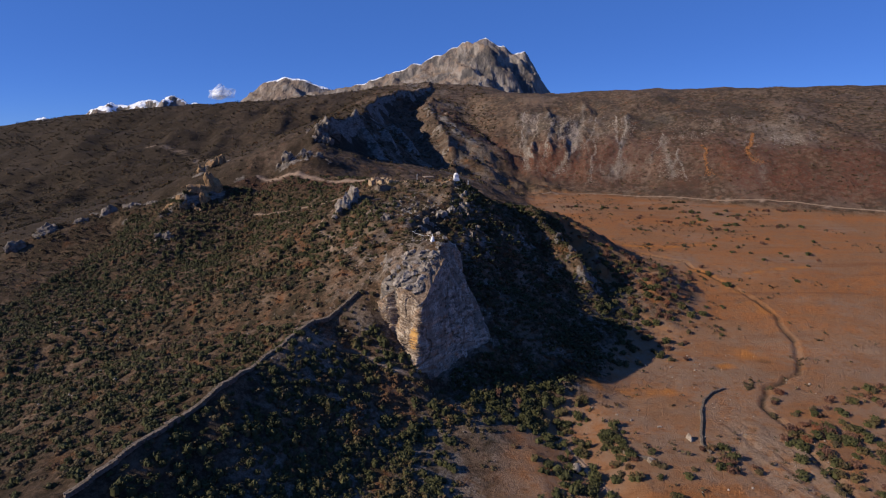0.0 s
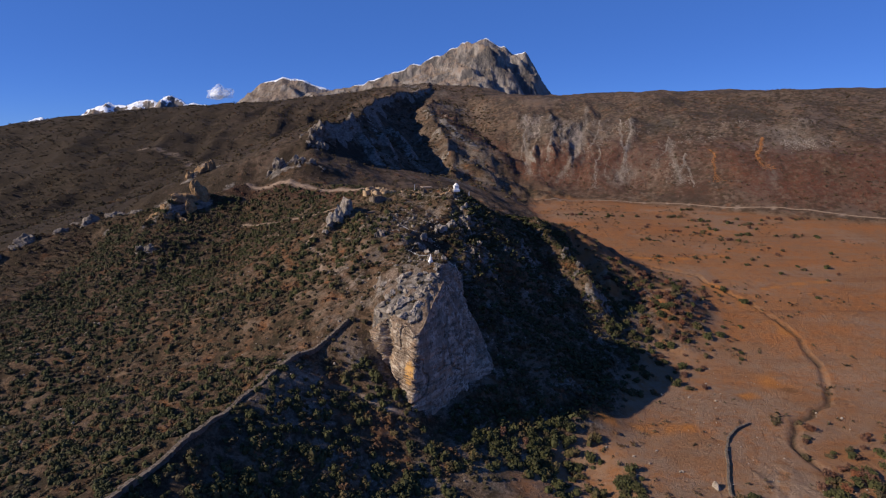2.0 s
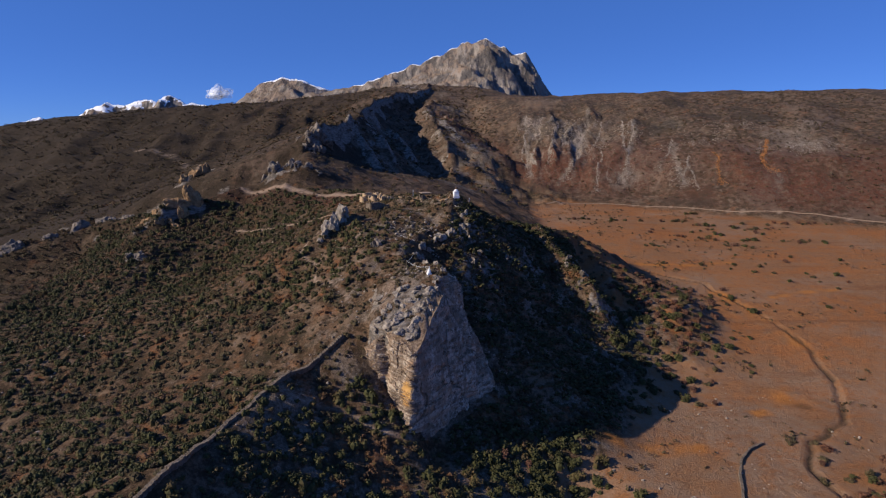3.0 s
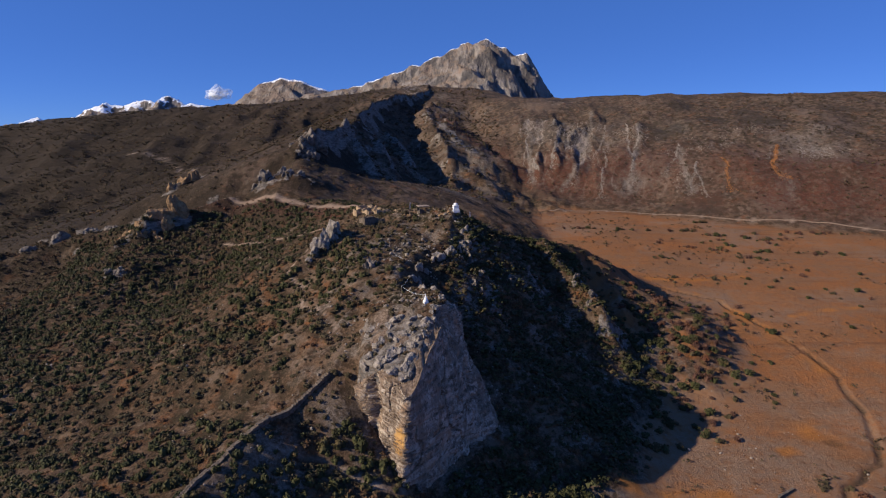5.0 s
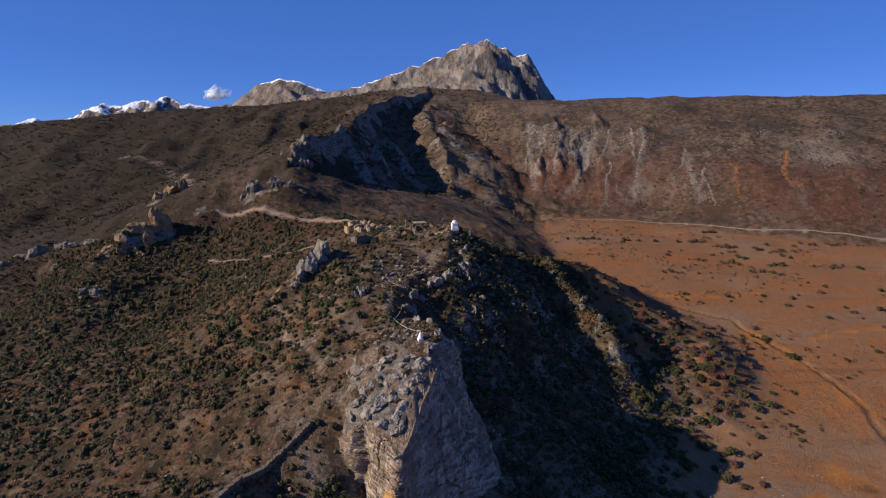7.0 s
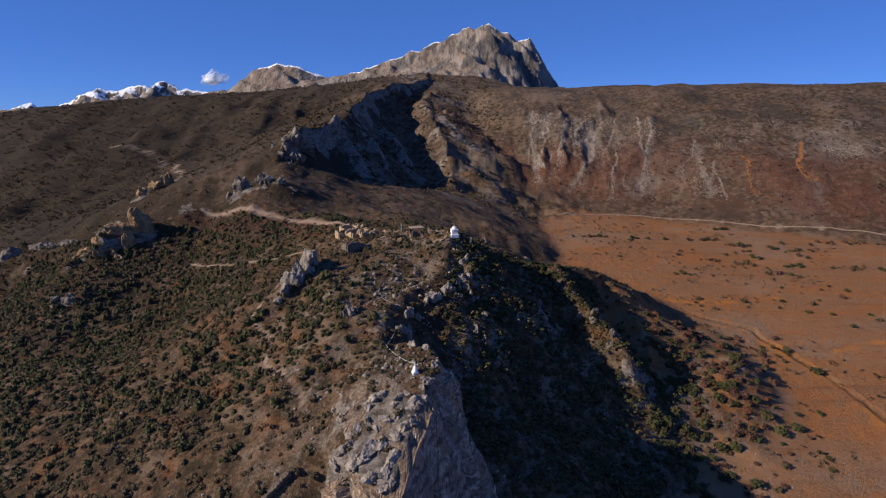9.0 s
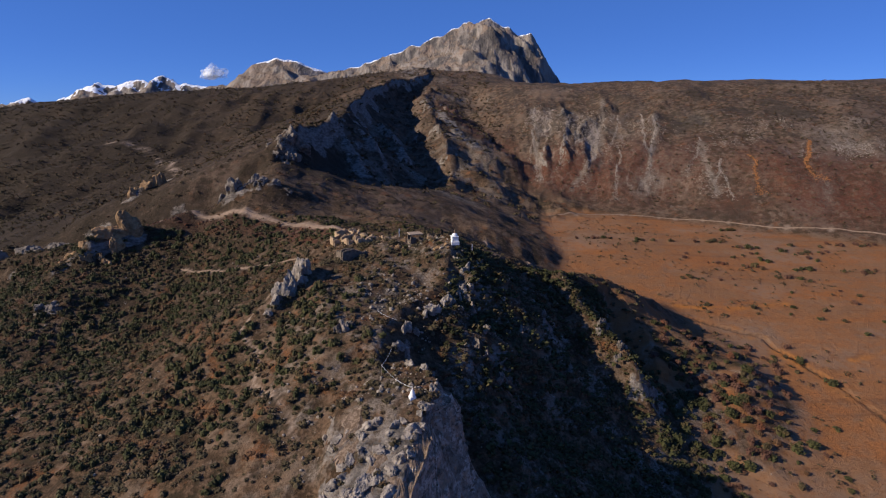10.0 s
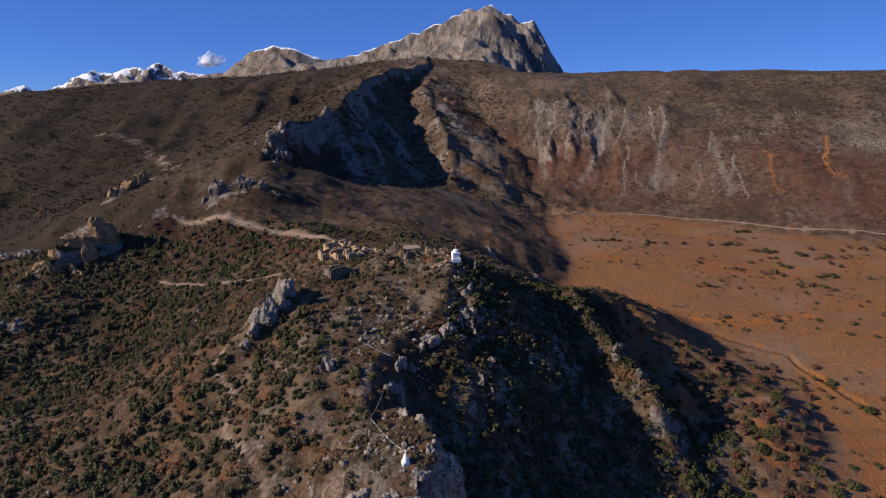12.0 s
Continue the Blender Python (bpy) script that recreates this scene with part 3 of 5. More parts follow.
# slope in the hill's shade; its pale rock and scree also brighten that shade
shaded = smooth(near_line(GX, GY, CREST)[1], 0.1, 0.5) * smooth(GX, -6, 6) * (1 - smooth(GY, 250, 275)) * smooth(lift, 1, 5)
rockiness = np.maximum(rockiness, 0.42 * shaded * smooth(fbm(0.45 * GX + 0.15 * GY, GY, 7, 5, 105, 0.65), -0.1, 0.25))
cap = smooth(within(GX, GY, CLIFF_TOP), -1, 1) * (1 - smooth(GY + 5 * fbm(GX, GY, 8, 3, 107) + 0.3 * GX, 158, 170))
rockiness = np.maximum(rockiness, cap * smooth(fbm(GX, GY, 7, 4, 104), -0.6, 0.0) * 0.95)
rockiness = np.maximum(rockiness, 0.6 * scar * smooth(creased(GX - 0.28 * GY + 12 * patch, 0.5 * GY, 26, 4, 121), 0.35, 0.65))
flank = smooth(depth, 15, 50) * (1 - smooth(depth, 260, 300))
bareness = on_plain * smooth(fbm(GX, 1.7 * GY, 30, 5, 131), 0.05, 0.5) * 0.45 + scar * 0.25
bareness = np.maximum(bareness, 0.85 * (1 - smooth(np.hypot((GX - 84) / 15, (GY - 122) / 30), 0.5, 1.1)) * on_plain)
bareness = np.maximum(bareness, 0.7 * (1 - smooth(np.hypot((GX - 122) / 18, (GY - 125) / 24), 0.5, 1.2)) * on_plain)
bareness = np.maximum(bareness, flank * (1 - smooth(np.minimum(gully, cuts), 0.1, 0.3)) * smooth(scar + 0.5 * fbm(GX, GY, 70, 3, 133), -0.05, 0.4) * 0.9)
bareness = np.maximum(bareness, 0.35 * right_side * smooth(lift, 0.15, 0.6) * (1 - smooth(lift, 1.5, 4.5)) * (1 - smooth(GY, 250, 280)) * (depth < -5))
bareness = np.maximum(bareness, flank * 0.7 * np.exp(-(((GX - 292) / 22) ** 2 + ((depth - 120) / 25) ** 2)) * smooth(fbm(GX, GY, 12, 3, 135), -0.3, 0.2))
# scree patches, lightening the shaded slope; thinned beside the cliff where shade is deepest
bareness = np.maximum(bareness, 0.75 * shaded * smooth(fbm(0.4 * GX + 0.2 * GY, GY - 0.2 * GX, 8, 5, 137, 0.65), 0.0, 0.2) * (1 - 0.8 * np.exp(-(((GX - 24) / 14) ** 2 + ((GY - 184) / 22) ** 2))))
bareness = np.maximum(bareness, 0.6 * on_plain * (1 - smooth(GY, 185, 225)) * smooth(fbm(GX, 1.6 * GY, 22, 5, 132), -0.45, 0.1))
# shaded ground below the wall: pale scree that also lifts its shade
front = smooth(GX, -50, -32) * (1 - smooth(GX, 8, 22)) * (1 - smooth(GY, 150, 158))
bareness = np.maximum(bareness, 0.7 * front * smooth(fbm(GX + 0.4 * GY, 0.5 * GY, 7, 5, 139, 0.65), -0.1, 0.2))
for run, tall, wide in CRAGS:
    rockiness = np.maximum(rockiness, 0.8 * (1 - smooth(near_line(GX, GY, run)[0] + 1.5 * patch, 0.3 * wide, 1.2 * wide)) * smooth(fbm(GX, GY, 5, 5, 108, 0.7), -0.2, 0.25))
rockiness = np.maximum(rockiness, 0.35 * (1 - smooth(near_line(GX, GY, SHOULDER)[0], 4, 16)) * smooth(fbm(GX, GY, 12, 4, 109), -0.3, 0.1) * (GY < 720))
for line in SPUR_RIBS:
    rockiness = np.maximum(rockiness, 0.8 * (1 - smooth(near_line(GX, GY, line)[0], 3, 9)) * smooth(fbm(GX, GY, 8, 4, 106), -0.35, 0.1))
rockiness = rockiness * (1 - 0.85 * np.exp(-(((GX + 98) / 22) ** 2 + ((GY - 364) / 18) ** 2)))
sunny_rib = np.exp(-(near_line(GX, GY, LIT_RIB)[0] / 9) ** 2)
rockiness = rockiness * (1 - 0.75 * sunny_rib * smooth(fbm(GX, GY, 6, 5, 110, 0.7), -0.25, 0.05))
shady_spur = smooth(GX, -75, -55) * (1 - smooth(GX, 30, 60)) * smooth(GY, 375, 400) * (1 - smooth(GY, 560, 640))
bareness = np.maximum(bareness, 0.7 * shady_spur * smooth(fbm(0.5 * GX + 0.3 * GY, GY, 14, 5, 138, 0.6), 0.0, 0.3))
bareness = np.maximum(bareness, 0.5 * (1 - smooth(np.hypot((GX - 78) / 10, (GY - 218) / 20), 0.5, 1.2)) * smooth(fbm(GX, GY, 12, 4, 134), -0.4, 0.1))
trodden = np.zeros_like(GX)
for wide, line in PATHS[:8]:
    wander = 0.5 + np.minimum(wide, 1.5) * smooth(GY, 300, 430)
    worn = near_line(GX + wander * fbm(GX, GY, 11, 3, 141), GY + wander * fbm(GX, GY, 11, 3, 142), line)[0]
    trodden = np.maximum(trodden, (1 - smooth(worn, wide * 0.5, wide * 1.3)) * np.clip(0.55 + 0.9 * fbm(GX, GY, 7, 3, 143), 0, 1))
for wide, line in PATHS[8:]:
    worn = near_line(GX + 5 * fbm(GX, GY, 22, 4, 144), GY + 5 * fbm(GX, GY, 22, 4, 145), line)[0]
    bareness = np.maximum(bareness, 0.8 * (1 - smooth(worn, wide * 0.4, wide * 2.2)))
open_foot = smooth(GX - 67 + 0.26 * (GY - 205), 2, 10) * (1 - smooth(GY, 272, 285)) * (1 - smooth(GX, 100, 112))
on_plain = np.maximum(on_plain, 0.8 * open_foot * smooth(fbm(GX, GY, 10, 4, 152), -0.35, 0.1))
rockiness = rockiness * (1 - 0.8 * open_foot)
rusted = np.zeros_like(GX)
for wide, line in RUSTY:
    rust = (1 - smooth(near_line(GX + 2 * patch, GY + 4 * patch, line)[0], wide * 0.3, wide * 1.7)) * smooth(fbm(GX, GY, 9, 4, 151), -0.35, 0.25)
    on_plain = np.maximum(on_plain, rust)
    bareness = bareness * (1 - rust)
    rusted = np.maximum(rusted, rust)
d_road = near_line(GX, GY, PATHS[0][1])
bank = (1 - smooth(np.abs(d_road[0] - 6), 3.5, 6)) * (d_road[1] > 0) * (GY < 316)
crest_d = near_line(GX, GY, CREST)
bareness = np.maximum(bareness, 0.7 * (1 - smooth(np.abs(crest_d[0] + 6 * crest_d[1]), 8, 36)) * (GY < 262) * smooth(fbm(GX, GY, 4, 5, 161, 0.7), -0.05, 0.3) * (crest_d[1] < 0.3))
redness = bank * 0.9 + (1 - bank) * smooth(depth, 0, 40) * smooth(GX, -60, 20) * (1 - smooth(depth, 50, 150)) * smooth(patch, -0.6, 0.2)
cover = np.stack([rockiness, on_plain, np.clip(bareness, 0, 1)], axis=-1).reshape(-1, 3)
scrub = np.maximum.reduce([smooth(patch - 0.006 * (GX + 50), -0.1, 0.5) * 0.8, 1.15 * smooth(-GX - 0.35 * (GY - 300), 60, 150) * smooth(GY, 285, 340), 0.85 * smooth(GY, 380, 430) * smooth(-GX, 85, 140), 0.4 * smooth(-GX, 25, 80) * (1 - smooth(GY, 220, 290)) * smooth(patch, -0.5, 0.0)]) * (1 - on_plain)
brook = near_line(GX + 2 * fbm(GX, GY, 14, 3, 31), GY + 2 * fbm(GX, GY, 14, 3, 32), STREAM)[0]
distant = np.maximum(smooth(depth, 0, 15), smooth(GY, 300, 360) * smooth(-GX, -30, 20))
distant = np.maximum(distant * (1 - on_plain), rusted)
more = np.stack([np.clip(redness, 0, 1), distant, scrub], axis=-1).reshape(-1, 3)
ground_mesh = array_mesh("ground", np.stack([GX, GY, GZ], axis=-1).reshape(-1, 3), grid_faces(len(gy), len(gx)), GROUND, True)
paint(ground_mesh, "cover", cover)
paint(ground_mesh, "cover_more", more)
gullied = np.clip(flank * smooth(scar + 0.5 * fbm(GX, GY, 60, 3, 133) + 0.05, 0.0, 0.6) * 0.85, 0, 1)
# darker brown along the stream bed and in the middle of the pit
dark_marks = (1 - smooth(brook, 0.4, 1.2 - 0.5 * smooth(GY, 215, 235))) * smooth(fbm(GX, GY, 12, 3, 171), -0.4, 0.2) * (1 - smooth(lift, 2, 5))
dark_marks = np.maximum(dark_marks, 0.55 * (1 - smooth(np.hypot((GX - PIT[0] + 0.4) / 3.6, (GY - PIT[1] + 2.4) / 3.0), 0.4, 1.0)))
paint(ground_mesh, "cover_wear", np.stack([np.clip(trodden, 0, 1), gullied, dark_marks], axis=-1).reshape(-1, 3))
tagged(new("ground", ground_mesh), "brown heath hillside, orange dry pasture and bare rock of a high valley", "ground", kind="structure")


# ---- roads and trails laid over the ground ----
ROAD_DIRT = plain_material("pale_road_dirt", (0.15, 0.1, 0.068), (0.245, 0.172, 0.122), 0.8, 0.05)
SCREE = plain_material("pale_grey_scree", (0.165, 0.135, 0.11), (0.31, 0.26, 0.215), 0.6, 0.1)
RUST = plain_material("orange_gully_earth", (0.2, 0.08, 0.025), (0.32, 0.14, 0.05), 0.6, 0.1)


def mesh_z(x, y):
    """The height of the ground's own mesh, between its grid lines."""
    i = np.clip(np.searchsorted(gx, x) - 1, 0, len(gx) - 2)
    j = np.clip(np.searchsorted(gy, y) - 1, 0, len(gy) - 2)
    u, v = (x - gx[i]) / (gx[i + 1] - gx[i]), (y - gy[j]) / (gy[j + 1] - gy[j])
    low, high = GZ[j, i] * (1 - u) + GZ[j, i + 1] * u, GZ[j + 1, i] * (1 - u) + GZ[j + 1, i + 1] * u
    return low * (1 - v) + high * v


def trail(name, label, line, half, lift, seed, material=None, fan=0.0, wander=0.35, category="trail"):
    """A worn strip of bare earth that follows the ground along a line, with ragged edges."""
    pts = []
    for i in range(len(line) - 1):
        p0, p1, p2, p3 = (np.array(line[max(0, min(len(line) - 1, i + k))], float) for k in (-1, 0, 1, 2))
        n = max(3, int(np.linalg.norm(p2 - p1) / 1.2))
        for t in np.arange(n) / n:
            pts.append(0.5 * (2 * p1 + (p2 - p0) * t + (2 * p0 - 5 * p1 + 4 * p2 - p3) * t * t + (3 * p1 - p0 - 3 * p2 + p3) * t ** 3))
    p = np.array(pts)
    d = np.gradient(p, axis=0)
    d /= np.linalg.norm(d, axis=1)[:, None]
    side = np.stack([-d[:, 1], d[:, 0]], axis=1)
    run = np.arange(len(p)) * 1.2
    rows = []
    for k, u in enumerate(np.linspace(-1, 1, 5)):
        s = run / max(run[-1], 1)
        w = half * u * (1 + fan * (smooth(s, 0.75, 1.0) - 0.4 * (1 - smooth(s, 0, 0.5)))) * (1 + 0.35 * fbm(run, np.full_like(run, 9.0 * np.sign(u)), 7, 3, seed))
        q = p + side * w[:, None] + wander * half * fbm(run, run * 0, 16, 3, seed + 1)[:, None] * side
        z = np.max([mesh_z(q[:, 0] + i, q[:, 1] + j) for i, j in ((0, 0), (0.3, 0), (-0.3, 0), (0, 0.3), (0, -0.3))], axis=0)
        rows.append(np.concatenate([q, (z + lift - (0.35 + lift) * (abs(u) > 0.9))[:, None]], axis=1))
    v = np.stack(rows)
    me = array_mesh(name, v.reshape(-1, 3), grid_faces(5, len(p)), material or ROAD_DIRT, True)
    return tagged(new(name, me), label, category, kind="structure")


trail("dirt_road", "pale dirt road cut across the hillside to the ruins", PATHS[0][1], 1.15, 0.12, 181)
trail("hill_path", "narrow trodden footpath across the hillside", PATHS[1][1], 0.18, 0.08, 183)
trail("saddle_trail", "pale walled trail descending behind the hilltop", [(22, 330), (25, 313), (28, 300), (32, 290), (34.5, 283), (35, 277)], 1.0, 0.2, 185)
trail("valley_road", "thin pale track along the foot of the far slope", PATHS[4][1], 0.5, 0.25, 187)
trail("pasture_path", "pale footpath through the junipers to the pasture", PATHS[5][1], 0.6, 0.08, 189)
CHUTES = [
    (0.9, [(91, 644), (84, 590), (79, 552), (76, 520), (77, 500)]), (0.6, [(83, 590), (77, 560), (72, 533)]),
    (1.0, [(145, 608), (138, 580), (132, 553), (121, 525), (110, 499), (104, 488)]), (1.0, [(187, 583), (176, 548), (166, 522), (158, 498), (151, 477)]),
    (0.7, [(143, 526), (136, 505), (132, 496), (126, 478), (122, 464)]), (0.9, [(117, 599), (108, 565), (100, 538), (95, 520), (92, 507)]),
    (0.7, [(180, 602), (172, 565), (164, 535), (160, 510)]), (0.6, [(160, 600), (150, 565), (140, 540)]), (0.6, [(200, 520), (188, 495), (178, 478)]),
    (0.9, [(204, 482), (196, 470), (187, 456), (184, 446)]), (0.7, [(196, 470), (194, 455), (191, 440)]),
]
RUST_RUNS = [(1.3, [(269, 490), (262, 480), (255, 470), (246, 455), (244, 448), (250, 437)]), (1.0, [(216, 476), (217, 465), (214, 452), (209, 438)])]
PALE_BANKS = [(88, 615, 16, 26), (150, 598, 22, 26), (122, 585, 12, 30), (172, 560, 14, 26), (287, 473, 24, 12), (190, 462, 9, 16), (140, 530, 14, 20), (250, 530, 30, 12), (215, 505, 26, 8)]


# ---- distant mountains ----
def mountain(name, label, line, left, right, box, step, snowline, crag, seed, bare_side=lambda x: 0.75):
    """A far mountain on its own grid: crest line with falls on both sides, gullies and snow."""
    xs, ys = np.arange(box[0], box[1], step), np.arange(box[2], box[3], step)
    x, y = np.meshgrid(xs, ys)
    wx, wy = x + 22 * fbm(x, y, 150, 4, seed), y + 22 * fbm(x, y, 150, 4, seed + 1)
    d, side, z = near_line(wx, wy, line)
    z = ridge(wx, wy, line, left, right)
    z = z + crag * (creased(wx + 0.5 * wy, 0.35 * wy, 90, 5, seed + 2) - 0.55) * smooth(d, 2, 40) + 0.25 * crag * fbm(x, y, 25, 4, seed + 3) + crag * bare_side(x) * (0.8 * creased(wx + 0.6 * wy, 0.5 * wy, 40, 4, seed + 6) - 0.4) * smooth(d, 2, 30)
    slope = np.hypot(*np.gradient(z, step))
    snow = smooth(z + 12 * fbm(x, y, 60, 4, seed + 4), snowline[0], snowline[1]) * (1 - smooth(slope, 0.8, 1.3)) * smooth(-side * d, snowline[2], 2)
    bare = 1 - smooth(slope + 0.3 * fbm(x, y, 80, 3, seed + 5), 0.55, 0.85)
    me = array_mesh(name, np.stack([x, y, z], axis=-1).reshape(-1, 3), grid_faces(len(ys), len(xs)), MOUNTAIN, True)
    paint(me, "cover", np.stack([1 - bare, bare, snow], axis=-1).reshape(-1, 3))
    return tagged(new(name, me), label, "mountain", kind="structure")


mountain("mountain_peak", "bare grey rock peak with a thin snow edge along its crest",
         [(-420, 1420, 160), (-190, 1420, 196), (-90, 1410, 230), (0, 1400, 265), (60, 1395, 289), (95, 1390, 293), (140, 1390, 275), (158, 1385, 262), (185, 1380, 262), (215, 1375, 225), (250, 1370, 175), (300, 1365, 110)],
         ((0, 0), (200, 130), (600, 300)), ((0, 0), (60, 36), (200, 110), (600, 280)), (-520, 480, 1000, 1640), 4.5, (150, 215, -9), 38, 201, lambda x: 0.25 + 0.95 * smooth(x, 20, 110))
mountain("mountain_shoulder", "low brown rock summit dusted with snow",
         [(-800, 1750, 130), (-620, 1750, 172), (-540, 1745, 222), (-470, 1745, 240), (-400, 1740, 230), (-360, 1740, 212), (-200, 1740, 170)],
         ((0, 0), (300, 160), (800, 320)), ((0, 0), (40, 30), (150, 70), (500, 200)), (-1000, -100, 1450, 2000), 9.0, (175, 212, -16), 26, 231)
mountain("snow_mountain", "distant snow-covered mountain range",
         [(-2600, 2600, 110), (-2100, 2600, 95), (-1956, 2600, 108), (-1824, 2600, 138), (-1770, 2600, 104), (-1666, 2600, 142), (-1600, 2600, 172), (-1518, 2600, 204), (-1430, 2600, 192), (-1344, 2600, 214), (-1270, 2600, 212), (-1217, 2600, 242), (-1150, 2600, 208), (-1090, 2600, 200), (-1022, 2600, 190), (-900, 2600, 120)],
         ((0, 0), (300, 160), (800, 320)), ((0, 0), (40, 24), (200, 90), (600, 220)), (-2900, -800, 2300, 2900), 10.0, (80, 150, -170), 48, 261)


# ---- the cliff at the end of the ridge ----
def closed_spline(points, n):
    p = np.asarray(points, float)
    m = len(p)
    u = np.arange(n) / n * m
    i, t = np.floor(u).astype(int), (u % 1.0)[:, None]
    a, b, c, d = p[(i - 1) % m], p[i % m], p[(i + 1) % m], p[(i + 2) % m]
    return 0.5 * (2 * b + (c - a) * t + (2 * a - 5 * b + 4 * c - d) * t * t + (3 * b - a - 3 * c + d) * t ** 3)


def cliff():
    n, rows, caps = 420, 150, 26
    foot = closed_spline([(-20, 184, 22), (-21.5, 171, 24), (-22, 160, 20), (-20.5, 153, 17), (-15.5, 150.6, 14), (-11.2, 147.2, 11), (-7.6, 143.0, 7), (-5, 145.0, 4), (2.5, 150.8, 3), (8.5, 157, 4), (13.2, 161.8, 6), (15.5, 167, 9), (11.5, 178, 15), (3.5, 192, 24)], n)
    rim = closed_spline([(-14, 187, 0), (-18, 176, 0), (-19.6, 165, 0), (-19.4, 157, 0), (-14.6, 154.4, 0), (-9.6, 150.6, 0), (-6.9, 147.3, 0), (-4.7, 148.6, 0), (-3.2, 154.5, 0), (-0.9, 162.5, 0), (1.5, 170, 0), (3.2, 177, 0), (2.8, 184, 0), (-5, 190, 0)], n)
    mid = np.array([-5.0, 175.0, 45.2])
    rim[:, 2] = deck_plane(rim[:, 0], rim[:, 1]) - 0.5 - 6 * smooth(rim[:, 1], 178, 184) - 3.0 * smooth(-rim[:, 0], 13.5, 18.5) - 1.2 * smooth(rim[:, 0], -2, 2) + 0.8 * fbm(rim[:, 0], rim[:, 1], 5, 3, 312)
    rings = []
    for j in range(rows):
        v = j / (rows - 1)
        r = foot + (rim - foot) * np.array([v ** 1.25, v ** 1.25, v])
        rings.append(r)
    for j in range(1, caps + 1):
        v = j / caps
        r = rim + (mid - rim) * v
        r[:, 2] = deck_plane(r[:, 0], r[:, 1]) - 0.2 - (deck_plane(rim[:, 0], rim[:, 1]) - rim[:, 2]) * (1 - smooth(v, 0.0, 0.3)) - 9.0 * max(v - 0.5, 0)
        rings.append(r)
    p = np.stack(rings)
    x, y, z = p[..., 0], p[..., 1], p[..., 2]
    out = np.stack([x - mid[0], y - mid[1]], axis=-1)
    out = out / np.maximum(np.hypot(out[..., 0], out[..., 1]), 0.1)[..., None]
    run = np.arctan2(out[..., 1], out[..., 0]) * 14
    body = np.ones_like(x)
    body[rows:] = np.linspace(0.9, 0.35, caps)[:, None]
    lit_side = smooth(-run - 22.5, -1.5, 1.5)
    ledge_z = z * (1 + 0.25 * fbm(z, run * 0.1, 6, 2, 307)) + 2.4 * fbm(run, z, 11, 4, 302)
    ledge, seam = (ledge_z / 1.9) % 1.0, (ledge_z / 0.62) % 1.0
    calm = 0.95 + 0.05 * lit_side
    push = 1.5 * calm * fbm(run, z, 8, 4, 303) + 0.9 * calm * (creased(run, 0.5 * z, 3.0, 3, 304) - 0.5)
    push = push + 1.1 * (1 - lit_side) * fbm(run + 0.8 * z, z, 13, 4, 315) + lit_side * (0.35 + 0.5 * fbm(run, z, 5, 3, 308)) * (ledge ** 2 - 0.4) + lit_side * 0.22 * (seam ** 2 - 0.3) * (1 + fbm(run, z, 3, 3, 314)) + 0.3 * calm * fbm(run, z, 1.2, 3, 305)
    crack = np.exp(-(value_noise(run * 0.16 + 0.6 * fbm(run, z, 6, 2, 309), z * 0.03, 310) - 0.5) ** 2 / 0.0012)
    push = push - calm * 0.6 * crack - calm * 0.4 * smooth(fbm(run, z * 2.2, 2.4, 3, 311), 0.15, 0.35)
    cleft = np.exp(-((run - (-27.6 + 0.6 * np.sin(z * 0.3))) / 0.9) ** 2)
    push = (push - 2.0 * cleft * lit_side) * body
    p = p + np.concatenate([out * push[..., None], (0.4 * fbm(x, y, 3.0, 4, 306) * (1 - body))[..., None]], axis=-1)
    total = rows + caps
    idx = np.arange(total * n).reshape(total, n)
    right = np.roll(idx, -1, axis=1)
    quads = np.stack([idx[:-1], right[:-1], right[1:], idx[1:]], axis=-1).reshape(-1, 4)
    me = array_mesh("rock_cliff", p.reshape(-1, 3), quads, CLIFF, False)
    return tagged(new("rock_cliff", me), "tall pale layered limestone cliff at the end of the ridge", "cliff", kind="structure")


cliff()


